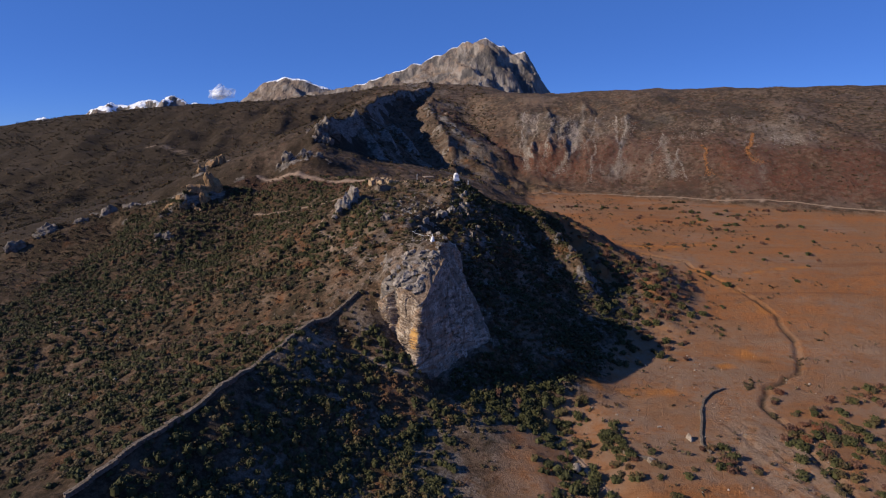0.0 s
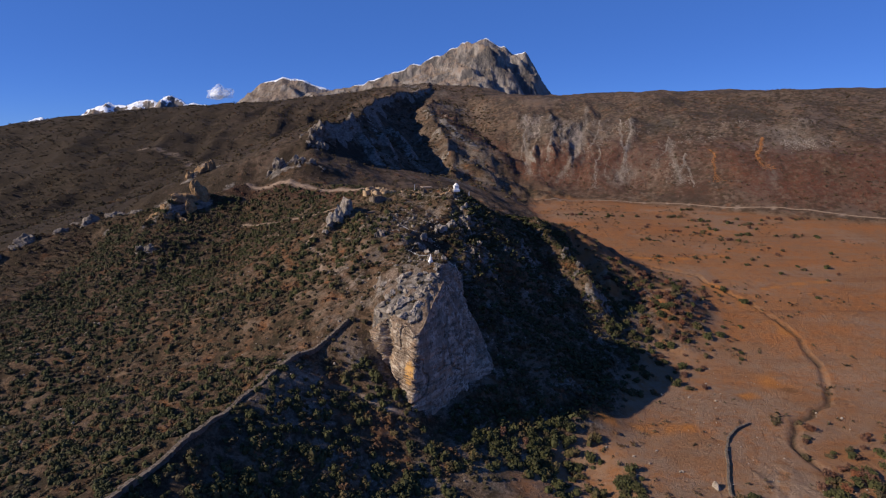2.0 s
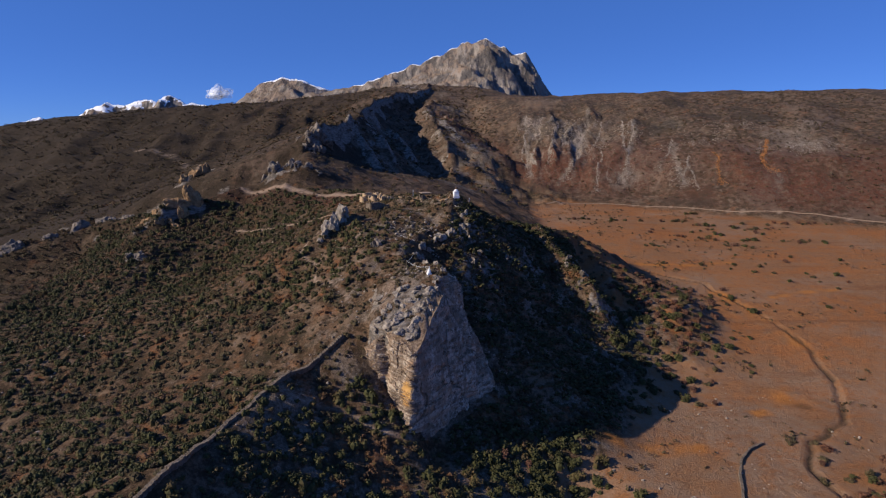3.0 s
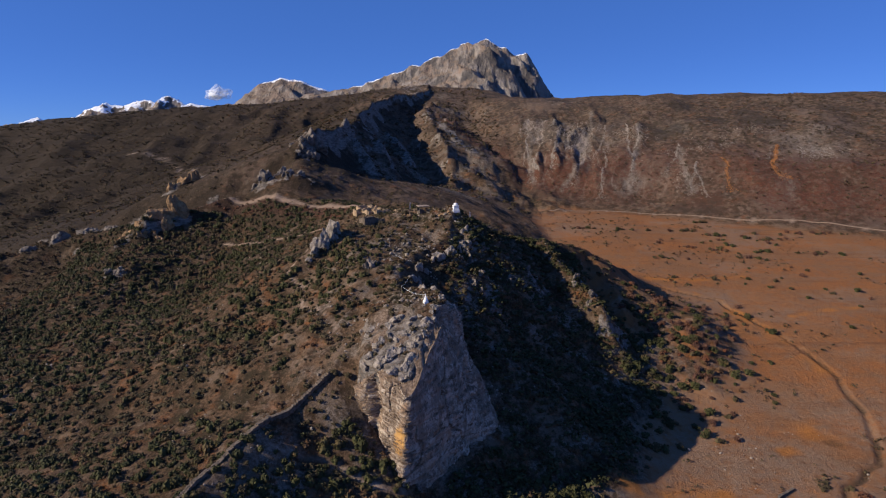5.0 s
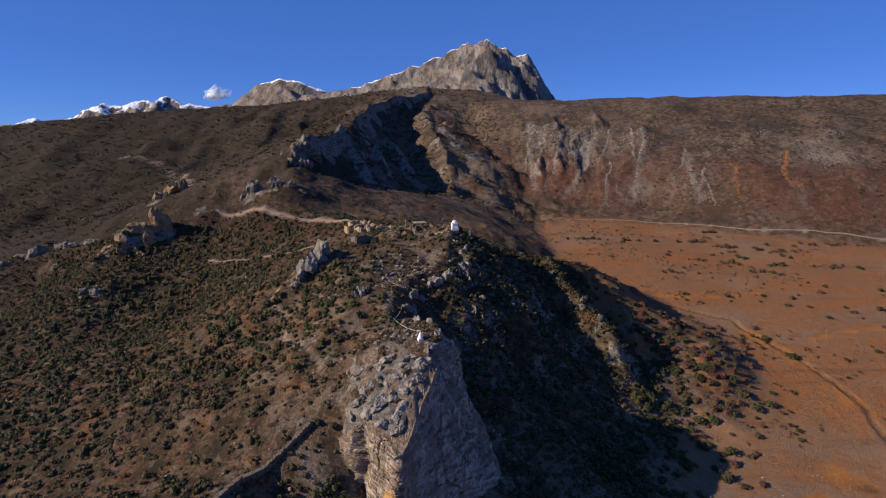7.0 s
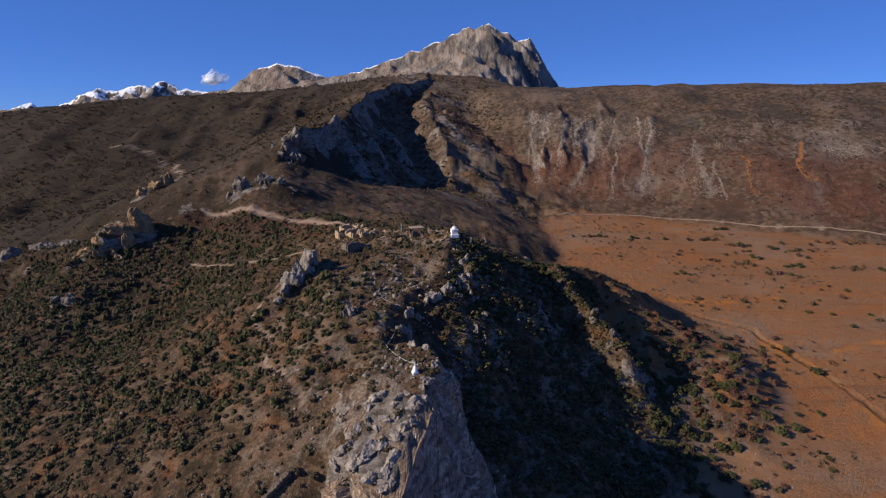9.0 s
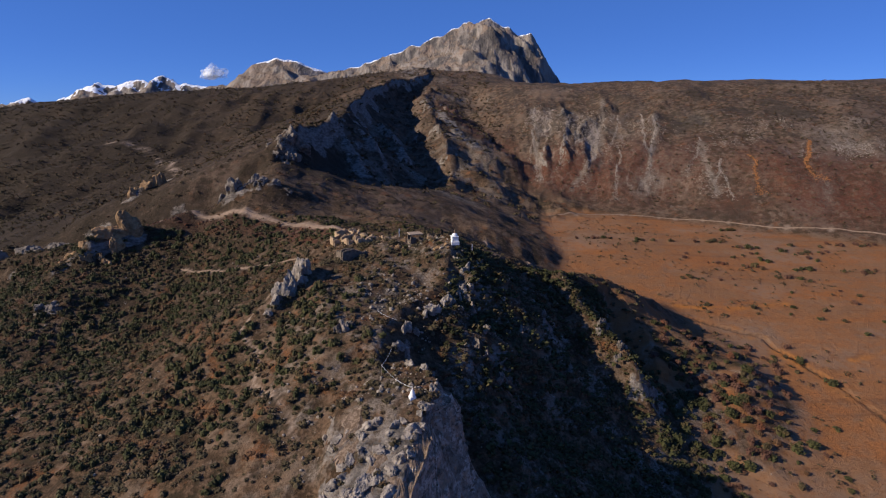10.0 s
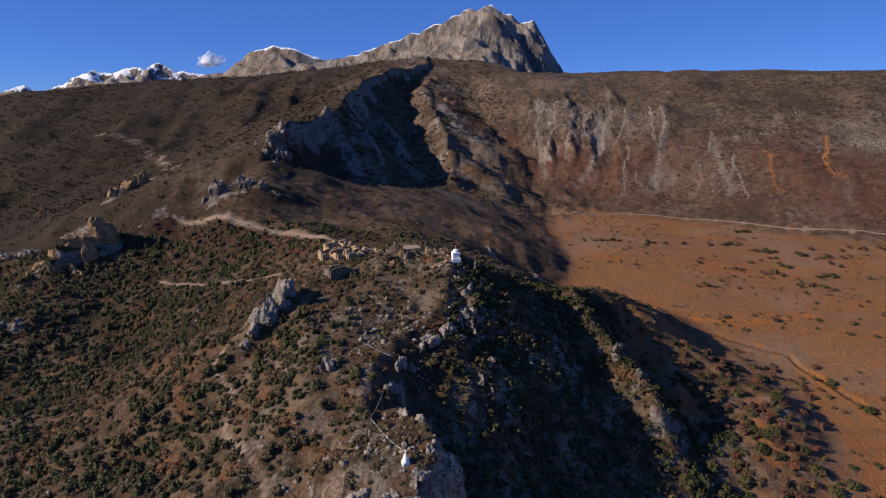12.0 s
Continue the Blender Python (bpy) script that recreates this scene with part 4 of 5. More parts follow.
# ---- shrubs ----
def shrub_shape(seed, leaves, size=0.17, core=True):
    """Corners and triangles of one bush about 1 across: a low dark core under many small leaf clumps."""
    rng = np.random.default_rng(seed)
    verts, tris = [], []
    lobes = [(rng.uniform(-0.25, 0.25), rng.uniform(-0.25, 0.25), rng.uniform(0.12, 0.4), rng.uniform(0.2, 0.34)) for _ in range(5)]
    if core:
        for cx, cy, cz, r in lobes[:3]:
            b = len(verts)
            for k in range(5):
                a = 2 * math.pi * k / 5 + rng.uniform(0, 0.6)
                verts.append((cx + r * 0.9 * math.cos(a), cy + r * 0.9 * math.sin(a), -0.12))
            for k in range(5):
                a = 2 * math.pi * (k + 0.5) / 5
                verts.append((cx + r * 0.8 * math.cos(a), cy + r * 0.8 * math.sin(a), cz + rng.uniform(-0.05, 0.05)))
            verts.append((cx, cy, cz + r * 0.8))
            for k in range(5):
                j = (k + 1) % 5
                tris += [(b + k, b + j, b + 5 + k), (b + j, b + 5 + j, b + 5 + k), (b + 5 + k, b + 5 + j, b + 10)]
    for i in range(leaves):
        cx, cy, cz, r = lobes[i % 5]
        d = rng.normal(size=3)
        d /= np.linalg.norm(d)
        d[2] = abs(d[2]) * 0.9 - 0.15
        c = np.array([cx, cy, cz]) + d * r * rng.uniform(0.8, 1.15)
        u = rng.normal(size=3)
        u = u / np.linalg.norm(u)
        w = np.cross(d, u)
        w = w / max(np.linalg.norm(w), 1e-3)
        s = size * rng.uniform(0.6, 1.3)
        b = len(verts)
        verts += [tuple(c + u * s), tuple(c + w * s), tuple(c - u * s * 0.8), tuple(c + d * s * 0.9)]
        tris += [(b, b + 1, b + 3), (b + 1, b + 2, b + 3), (b + 2, b, b + 3)]
    return np.array(verts), np.array(tris)


def strew(name, label, places, sizes, flat, shapes, material, seed, category="shrubs"):
    """Many bushes in one mesh."""
    rng = np.random.default_rng(seed)
    vs, fs, base = [], [], 0
    kind = rng.integers(0, len(shapes), len(places))
    turn = rng.uniform(0, 2 * math.pi, len(places))
    for k, (v, f) in enumerate(shapes):
        pick = np.nonzero(kind == k)[0]
        if not len(pick):
            continue
        c, s = np.cos(turn[pick]), np.sin(turn[pick])
        px = v[None, :, 0] * c[:, None] - v[None, :, 1] * s[:, None]
        py = v[None, :, 0] * s[:, None] + v[None, :, 1] * c[:, None]
        pz = np.repeat(v[None, :, 2], len(pick), axis=0) * flat[pick, None]
        block = np.stack([px, py, pz], axis=-1) * sizes[pick, None, None] + places[pick, None, :]
        vs.append(block.reshape(-1, 3))
        fs.append((f[None] + (base + np.arange(len(pick)) * len(v))[:, None, None]).reshape(-1, 3))
        base += len(pick) * len(v)
    me = array_mesh(name, np.concatenate(vs), np.concatenate(fs), material)
    return tagged(new(name, me), label, category, kind="stuff")


def spots(n, x0, x1, y0, y1, seed, keep):
    rng = np.random.default_rng(seed)
    x, y = rng.uniform(x0, x1, n), rng.uniform(y0, y1, n)
    ok = rng.uniform(size=n) < keep(x, y)
    x, y = x[ok], y[ok]
    return np.stack([x, y, mesh_z(x, y)], axis=-1)


def local_slope(x, y):
    return np.hypot(mesh_z(x + 1, y) - mesh_z(x - 1, y), mesh_z(x, y + 1) - mesh_z(x, y - 1)) / 2


def off_cliff(x, y):
    deck = within(x, y, CLIFF_TOP)
    return (1 - ((within(x, y, CLIFF_FOOT) > -1.2) & (deck < 1.2) & (y < 186))) * (1 - 0.7 * ((deck > 0) & (y < 170)))


def beyond_thicket(x, y):
    return smooth(x - 67 + 0.26 * (y - 205), 1, 6) * (1 - smooth(y, 268, 280))


def hill_mask(x, y):
    rise = mesh_z(x, y) - plain_height(x, y)
    off = np.maximum(smooth(rise, 1, 5), smooth(-x, 0, 40))
    for wide, line in PATHS[:8]:
        off = off * smooth(near_line(x, y, line)[0], wide * 1.0, wide * 1.8)
    return off * (1 - 0.8 * smooth(local_slope(x, y), 0.9, 1.4)) * off_cliff(x, y)


NEAR_SHAPES = [shrub_shape(400 + i, 26, 0.15) for i in range(8)]
LOW_SHAPES = [shrub_shape(430 + i, 16, 0.19) for i in range(6)]
FAR_SHAPES = [shrub_shape(450 + i, 8, 0.28, False) for i in range(6)]


def strew_zone(name, label, n, box, keep, shapes, material, seed, low, high, flat=(0.6, 1.0)):
    p = spots(n, *box, seed, keep)
    rng = np.random.default_rng(seed + 1)
    size = low + (high - low) * rng.beta(1.3, 2.6, len(p))
    strew(name, label, p, size, rng.uniform(*flat, len(p)), shapes, material, seed)


strew_zone("heath_shrubs", "low dry brown heath shrubs over the hillside", 23000, (-160, 75, 88, 300), lambda x, y: hill_mask(x, y) * (1 - 0.75 * beyond_thicket(x, y)) * (0.4 + 0.5 * smooth(fbm(x, y, 30, 3, 501), -0.3, 0.5)), LOW_SHAPES, HEATH, 500, 0.8, 3.2, (0.4, 0.75))
strew_zone("bank_shrubs", "low dark red shrubs on the bank below the dirt road", 900, (-130, -20, 255, 315), lambda x, y: (1 - smooth(np.abs(near_line(x, y, PATHS[0][1])[0] - 6), 3, 6)) * (near_line(x, y, PATHS[0][1])[1] > 0), LOW_SHAPES, RUSSET, 507, 0.8, 2.4, (0.4, 0.7))
strew_zone("valley_shrubs", "low brown and olive shrubs down the valley side", 9000, (-330, -155, 110, 340), lambda x, y: 0.35 + 0.6 * smooth(fbm(x, y, 30, 3, 505), -0.3, 0.3), FAR_SHAPES, HEATH, 505, 1.0, 3.6, (0.4, 0.8))
strew_zone("juniper_shrubs", "dark green juniper shrubs over the hillside", 14000, (-170, 80, 85, 300), lambda x, y: hill_mask(x, y) * smooth(fbm(x, y, 40, 3, 511) - 0.009 * (x + 40), -0.5, 0.4) * 0.9 * (1 - 0.85 * smooth(x, 40, 60)), NEAR_SHAPES, JUNIPER, 510, 0.9, 3.5, (0.6, 1.0))
strew_zone("slope_shrubs", "shrubs rooted in the steep shaded slope", 11500, (2, 84, 146, 264), lambda x, y: smooth(near_line(x, y, CREST)[1], 0.1, 0.5) * off_cliff(x, y) * smooth(mesh_z(x, y) - plain_height(x, y), 2, 6) * (1 - 0.95 * beyond_thicket(x, y)) * (0.25 + 0.6 * smooth(fbm(x, y, 14, 3, 535), -0.2, 0.3)), FAR_SHAPES, JUNIPER, 535, 1.0, 3.4)
strew_zone("juniper_thicket", "dense upright green junipers at the foot of the slope", 800, (48, 90, 178, 262), lambda x, y: np.exp(-((near_line(x, y, FOOT_FAN)[0] * near_line(x, y, FOOT_FAN)[1] + 1.5) / 3.0) ** 2) * (0.3 + 0.7 * smooth(fbm(x, y, 12, 3, 536), -0.3, 0.2)), NEAR_SHAPES, JUNIPER, 530, 1.6, 3.8)
strew_zone("lower_thicket", "dense dark junipers below the cliff", 700, (-30, 42, 100, 152), lambda x, y: smooth(fbm(x, y, 16, 3, 541), -0.35, 0.25) * off_cliff(x, y) * smooth(x + 0.7 * (150 - y), -20, 0) * (1 - smooth(x, 30, 42)), NEAR_SHAPES, JUNIPER, 540, 1.8, 4.4)
strew_zone("shaded_thicket", "dark junipers and shrubs below the stone wall", 1250, (-58, 6, 84, 152), lambda x, y: off_cliff(x, y) * smooth(near_line(x, y, WALL_SPUR)[1], 0.2, 0.6) * smooth(near_line(x, y, WALL_SPUR)[0], 3, 7) * (0.15 + 0.75 * smooth(fbm(x, y, 13, 3, 545), -0.25, 0.25)), NEAR_SHAPES, JUNIPER, 545, 1.0, 3.6)
strew_zone("pasture_scrub", "low dark shrubs scattered in bands over the pasture", 5200, (30, 340, 100, 455), lambda x, y: (1 - hill_mask(x, y)) * (far_depth(x, y) < -4) * smooth(fbm(x, 2.6 * y, 34, 4, 561), 0.0, 0.3) * 0.9, FAR_SHAPES, HEATH, 560, 0.6, 2.6)
strew_zone("far_hill_scrub", "dark scrub patches on the far hillside", 15000, (-720, 60, 400, 960), lambda x, y: 0.3 + 0.7 * smooth(fbm(x, y, 60, 3, 551), -0.2, 0.3), FAR_SHAPES, HEATH, 550, 1.2, 5.5)
strew_zone("distant_shrubs", "scattered dark shrubs on far slopes", 14500, (-420, 420, 290, 640), lambda x, y: (1 - smooth(local_slope(x, y), 0.8, 1.2)) * 0.8 * np.maximum(smooth(-x, -20, 30), smooth(far_depth(x, y), 5, 30)), FAR_SHAPES, HEATH, 520, 0.9, 2.8)


# ---- rocks ----
def rock_block(bm, at, size, seed, planes=13, rough=0.12, detail=3, turn=0.0):
    """One split, faceted block of rock added to a bmesh."""
    rng = np.random.default_rng(seed)
    made = bmesh.ops.create_icosphere(bm, subdivisions=detail, radius=1.0)["verts"]
    cuts = rng.normal(size=(planes, 3)) * np.array([1, 1, 0.8])
    cuts /= np.linalg.norm(cuts, axis=1)[:, None]
    reach = rng.uniform(0.42, 0.85, planes)
    c, s = math.cos(turn), math.sin(turn)
    off = Vector(rng.uniform(-50, 50, 3))
    for v in made:
        p = np.array(v.co)
        along = cuts @ p
        r = min(1.0, min((reach[i] / along[i] for i in range(planes) if along[i] > 0.05), default=1.0))
        q = Vector(p * r)
        w = Vector((q.x * 2.4, q.y * 2.4, q.z * 0.9)) + off
        q *= 1 + rough * (noise.fractal(w, 0.8, 2.1, 4) + 0.6 * abs(noise.noise(w * 2.6)))
        x, y, z = q.x * size[0], q.y * size[1], q.z * size[2]
        v.co = (at[0] + c * x - s * y, at[1] + s * x + c * y, at[2] + z)


def ground_z(x, y):
    return float(mesh_z(np.array([float(x)]), np.array([float(y)]))[0])


def outcrop(label, x, y, blocks, seed, material, k=1.0, name="rock_outcrop"):
    """A craggy outcrop; blocks: offsets, sizes and turn of each mass of rock, standing in the ground."""
    z = ground_z(x, y)
    ob = new(name)
    ob.location = (x, y, z)
    for i, (dx, dy, dz, sx, sy, sz, turn) in enumerate(blocks):
        dx, dy, dz, sx, sy, sz = k * dx, k * dy, k * dz, k * sx, k * sy, k * sz
        bm = bmesh.new()
        rock_block(bm, (dx, dy, ground_z(x + dx, y + dy) - z + dz - (0.25 * sz if k > 1.1 else 0.1 * sz)), (sx, sy, sz), seed + i, 10, 0.3, 4, radians(turn))
        part("rock_mass", bm, material, ob)
    return tagged(ob, label, "rock outcrop", "rock outcrops of the ridge")


PALEROCK = plain_material("pale_crag_rock", (0.13, 0.108, 0.088), (0.36, 0.305, 0.25), 0.6, 0.4)
GREYROCK = plain_material("grey_crag_rock", (0.075, 0.062, 0.05), (0.25, 0.205, 0.165), 0.5, 0.4)
TANROCK = plain_material("ochre_crag_rock", (0.15, 0.088, 0.044), (0.37, 0.232, 0.118), 0.5, 0.4)
outcrop("jagged pale rock pinnacle on the brow of the hill", -38, 221, [(2.2, 7.2, 0.2, 2.2, 2.6, 2.8, 20), (0.9, 3.6, 0.9, 2.0, 3.0, 4.4, 55), (2.4, 2.6, 0, 1.8, 2.2, 2.6, 75), (-0.6, -0.4, 0.6, 1.9, 2.4, 3.9, 10), (-2.0, -3.4, 0, 1.7, 2.3, 2.6, 70), (-2.6, -6.4, -0.2, 1.6, 2.0, 2.4, 30), (-3.8, -9.4, -0.5, 1.3, 1.7, 1.4, 50), (1.0, -2.2, -0.2, 1.5, 1.4, 1.9, 40), (-1.9, 1.8, -0.3, 1.3, 1.6, 2.2, 0)], 600, PALEROCK)
outcrop("folded dark rock knob among shrubs on the hillside", -20.5, 198.5, [(0, 0, 0.6, 1.5, 1.9, 2.6, 30), (1.2, 1.0, 0.2, 1.4, 1.3, 1.9, 70), (-1.2, -1.0, 0, 1.2, 1.2, 1.8, 0)], 620, GREYROCK)
outcrop("large ochre rock outcrop on the far brow", -129, 292, [(0, 0, 1.0, 5.0, 3.6, 6.0, 25), (5, 2.5, 1.2, 4.2, 3.2, 5.0, 40), (-6, -2, -0.5, 4.0, 3.0, 4.8, 10), (-10, -3.5, -1.5, 3.2, 2.6, 4.0, 60), (1, -4.5, -2, 3.4, 2.4, 3.6, 0), (-3, -6, -2.5, 3.6, 3, 4, 70), (3, -1.5, 0, 3, 3, 4.6, 50), (-7, -7, -2, 3.4, 3, 4, 20), (-12, -8, -1.5, 3, 3, 3.6, 50)], 630, TANROCK, 1.25)
outcrop("weathered grey crag of layered rock", -172, 306, [(0, 0, 0, 5.5, 3.5, 5.0, 20), (-8, -4, -0.5, 5, 3.2, 4.6, 35), (-17, -9, -1, 5, 3, 4.6, 25), (7, 3, 0, 4.2, 3, 4, 0), (-26, -15, -1, 5, 3, 4.2, 30)], 640, GREYROCK, 1.3)
outcrop("long grey crag sloping down the spur", -205, 284, [(0, 0, 0, 5, 3, 4.2, 30), (-7, -6, -0.4, 4.6, 3, 4, 40), (-15, -12, -0.4, 4.2, 2.8, 3.6, 30)], 650, GREYROCK, 1.35)
outcrop("narrow ochre rock rib above the dirt road", -152, 368, [(0, 0, 0, 4, 3, 4.5, 30), (4, 3, 0.5, 3.6, 2.6, 4.6, 40), (-4, -4, -0.5, 3.2, 2.4, 3.6, 20)], 655, TANROCK, 1.25)
outcrop("pale broken rock bank above the dirt road", -88, 318, [(0, 0, 0, 3.4, 2.4, 4.4, 0), (4, 1, 0, 3.0, 2.4, 4.0, 30), (8.5, 1.5, -0.4, 3.0, 2.2, 3.4, 60), (13, 1.5, -0.8, 2.8, 2.2, 2.8, 20), (-3.5, -1.0, -0.8, 2.4, 2.0, 2.8, 50), (17, 1, -1, 2.4, 2, 2.4, 0), (6, 4, 0.6, 3.4, 2.6, 4.2, 80)], 660, GREYROCK, 1.3)
outcrop("sunlit grey rock nose of the big crag", -79, 374, [(0, 0, -4, 6, 5, 7, 20), (-3, -5, -4, 5, 4.5, 6.5, 50), (3, -6, -4, 5, 4.5, 6, 10), (-5, -9, -4, 4, 4, 5, 30), (1, -11, -4, 4, 4, 5.5, 70), (5, 4, -4, 6, 5, 6.5, 0), (-8, -3, -3.5, 3.5, 3, 4.5, 60)], 670, GREYROCK)
outcrop("grey boulder outcrop low on the slope", -131, 258, [(0, 0, 0, 3.2, 2.6, 2.4, 10), (-3.4, -0.6, -0.3, 2.2, 1.8, 1.6, 50)], 690, GREYROCK)
outcrop("broken tan ledge beside the small chorten", 3.2, 186, [(0, 0, 0.4, 2.6, 1.8, 1.5, 10), (3, -0.8, -0.2, 1.8, 1.4, 1.3, 40), (-2.6, 1.4, 0.2, 1.6, 1.4, 1.4, 60)], 695, TANROCK)
outcrop("cluster of pale broken rocks below the ruins", -11.5, 242.5, [(0, 0, 0.2, 1.0, 0.9, 1.2, 10), (-1.8, 0.4, 0.1, 0.8, 0.7, 1.0, 50), (1.7, -0.5, 0.1, 0.9, 0.8, 0.8, 30), (-0.6, -1.6, 0, 0.7, 0.6, 0.6, 70)], 697, TANROCK)
outcrop("pale broken rocks at the foot of the stupa", 1.2, 236.5, [(0, 0, 0.1, 1.3, 0.9, 0.9, 20), (1.9, 0.6, 0.1, 1.0, 0.8, 0.8, 60), (-1.6, -0.8, 0, 0.8, 0.7, 0.7, 0), (2.8, -1.4, 0, 1.2, 0.8, 0.8, 40)], 698, TANROCK)
outcrop("pale limestone rib in the shaded slope", 10, 219, [(0, 0, 0, 1.1, 1.5, 3.0, 0), (1.0, -3, -0.6, 1.2, 1.6, 2.8, 20), (-1.4, 2.6, 0.3, 1.0, 1.4, 1.8, 50)], 700, GREYROCK)
outcrop("broken grey rib high on the shaded slope", 13, 206, [(0, 0, 0, 1.4, 1.6, 2.2, 0), (-2.2, 1.5, 0, 1.2, 1.6, 2.0, 20)], 705, GREYROCK)


CREST_ROCKS = [   # place, size and turn
    (1.5, 177, 1.3, 20), (3.4, 181, 1.0, 50), (-3.5, 189, 1.4, 10), (-0.5, 186, 1.1, 70), (-7.5, 196, 1.2, 30), (-6.0, 203, 1.3, 60), (-1.0, 211, 1.5, 0),
    (3.5, 216, 1.3, 40), (7.5, 224, 1.5, 20), (9.0, 231, 1.2, 80), (13.5, 213, 1.1, 10), (17.0, 204, 1.2, 50), (15.0, 228, 1.3, 30), (24.0, 222, 1.2, 70), (33.0, 234, 1.3, 15), (50.0, 237, 1.4, 35), (54.0, 230, 1.3, 65),
]
for k, (x, y, size, turn) in enumerate(CREST_ROCKS):
    outcrop("broken tan rocks on the edge of the crest" if k < 10 else "pale rocks standing out of the shaded slope", x, y, [(0, 0, 0.3, 1.3 * size, 1.0 * size, 1.5 * size, turn), (1.3 * size, 0.8, 0, 0.9 * size, 0.8 * size, 1.0 * size, turn + 40), (-0.8 * size, -1.2 * size, 0, 1.0 * size, 0.8 * size, 1.1 * size, turn + 80)], 1200 + 5 * k, PALEROCK if k < 10 else GREYROCK)


CAP_ROCKS = [   # place, size and turn
    (-9.5, 153.0, 1.3, 20), (-7.6, 151.4, 1.0, 60), (-13.0, 156.5, 1.4, 40), (-6.0, 156.5, 1.2, 10), (-10.5, 158.5, 1.5, 70), (-16.0, 159.5, 1.2, 30), (-5.0, 161.5, 1.2, 50),
    (-8.5, 163.5, 1.3, 0), (-13.5, 163.0, 1.1, 80), (-2.8, 166.5, 1.1, 25), (-6.2, 167.5, 1.0, 65), (-11.0, 168.0, 1.2, 15), (-16.2, 167.0, 1.0, 45), (-1.0, 171.0, 1.1, 35),
]
for k, (x, y, size, turn) in enumerate(CAP_ROCKS):
    outcrop("broken pale limestone ledge on top of the cliff", x, y, [(0, 0, 0, 1.6 * size, 1.1 * size, 0.9 * size, turn), (1.5 * size, 0.7, -0.1, 1.2 * size, 0.9 * size, 0.7 * size, turn + 40), (-0.9 * size, -1.3 * size, -0.1, 1.1 * size, 0.9 * size, 0.8 * size, turn + 80)], 1400 + 5 * k, PALEROCK)


def boulder(label, x, y, size, seed, material=STONE):
    bm = bmesh.new()
    rock_block(bm, (0, 0, 0), size, seed, 11, 0.08, 3, seed)
    ob = part("boulder", bm, material)
    ob.location = (x, y, ground_z(x, y) + size[2] * 0.35)
    return tagged(ob, label, "boulder", "boulders on the plain")


boulder("large pale boulder beside bushes on the plain", 32.5, 122, (1.5, 1.2, 1.6), 710)
boulder("square brown boulder near the dry stone wall", 65.5, 133.5, (1.5, 1.2, 1.3), 711)
boulder("low pale boulder beside a russet bush", 51, 122.5, (1.4, 1.0, 1.2), 712)
boulder("small dark boulder on bare pasture", 46.5, 141, (0.7, 0.6, 0.6), 713)
for k, (x, y) in enumerate([(50, 146), (53, 143), (48, 138), (57, 149), (44, 150), (60, 140)]):
    boulder("small pale stone lying on bare pasture", x, y, (0.5, 0.4, 0.35), 720 + k)

# loose stones, too many to count
SMALL_ROCKS = []
for k in range(6):
    _b = bmesh.new()
    rock_block(_b, (0, 0, 0.15), (0.5, 0.45, 0.4), 740 + k, 9, 0.06, 1)
    _b.verts.ensure_lookup_table()
    SMALL_ROCKS.append((np.array([v.co[:] for v in _b.verts]), np.array([[v.index for v in f.verts] for f in _b.faces])))
    _b.free()


def stones(name, label, n, box, keep, seed, low, high, material):
    p = spots(n, *box, seed, keep)
    rng = np.random.default_rng(seed + 1)
    strew(name, label, p, low + (high - low) * rng.beta(1, 4, len(p)), rng.uniform(0.6, 1.2, len(p)), SMALL_ROCKS, material, seed, "stones")


stones("crest_stones", "pale broken stones along the crest", 4000, (-48, 40, 162, 250), lambda x, y: off_cliff(x, y) * np.clip(1.1 - np.abs(near_line(x, y, CREST)[0] - 2) / 26, 0, 1) ** 2 * smooth(fbm(x, y, 12, 3, 755), -0.3, 0.3), 750, 0.4, 2.4, STONE)
stones("slope_stones", "scattered grey stones on the hillside", 2600, (-150, 70, 90, 300), lambda x, y: hill_mask(x, y) * smooth(fbm(x, y, 22, 3, 761), 0.0, 0.4), 760, 0.4, 1.8, STONE)
stones("plain_stones", "pale stones strewn over the pasture", 500, (25, 150, 100, 260), lambda x, y: (1 - hill_mask(x, y)) * smooth(fbm(x, y, 26, 3, 771), 0.0, 0.35), 770, 0.4, 1.4, STONE)


CHIPS = []
for k in range(6):
    _b = bmesh.new()
    rock_block(_b, (0, 0, 0.05), (0.6, 0.6, 0.3), 790 + k, 8, 0.06, 0)
    _b.verts.ensure_lookup_table()
    CHIPS.append((np.array([v.co[:] for v in _b.verts]), np.array([[v.index for v in f.verts] for f in _b.faces])))
    _b.free()


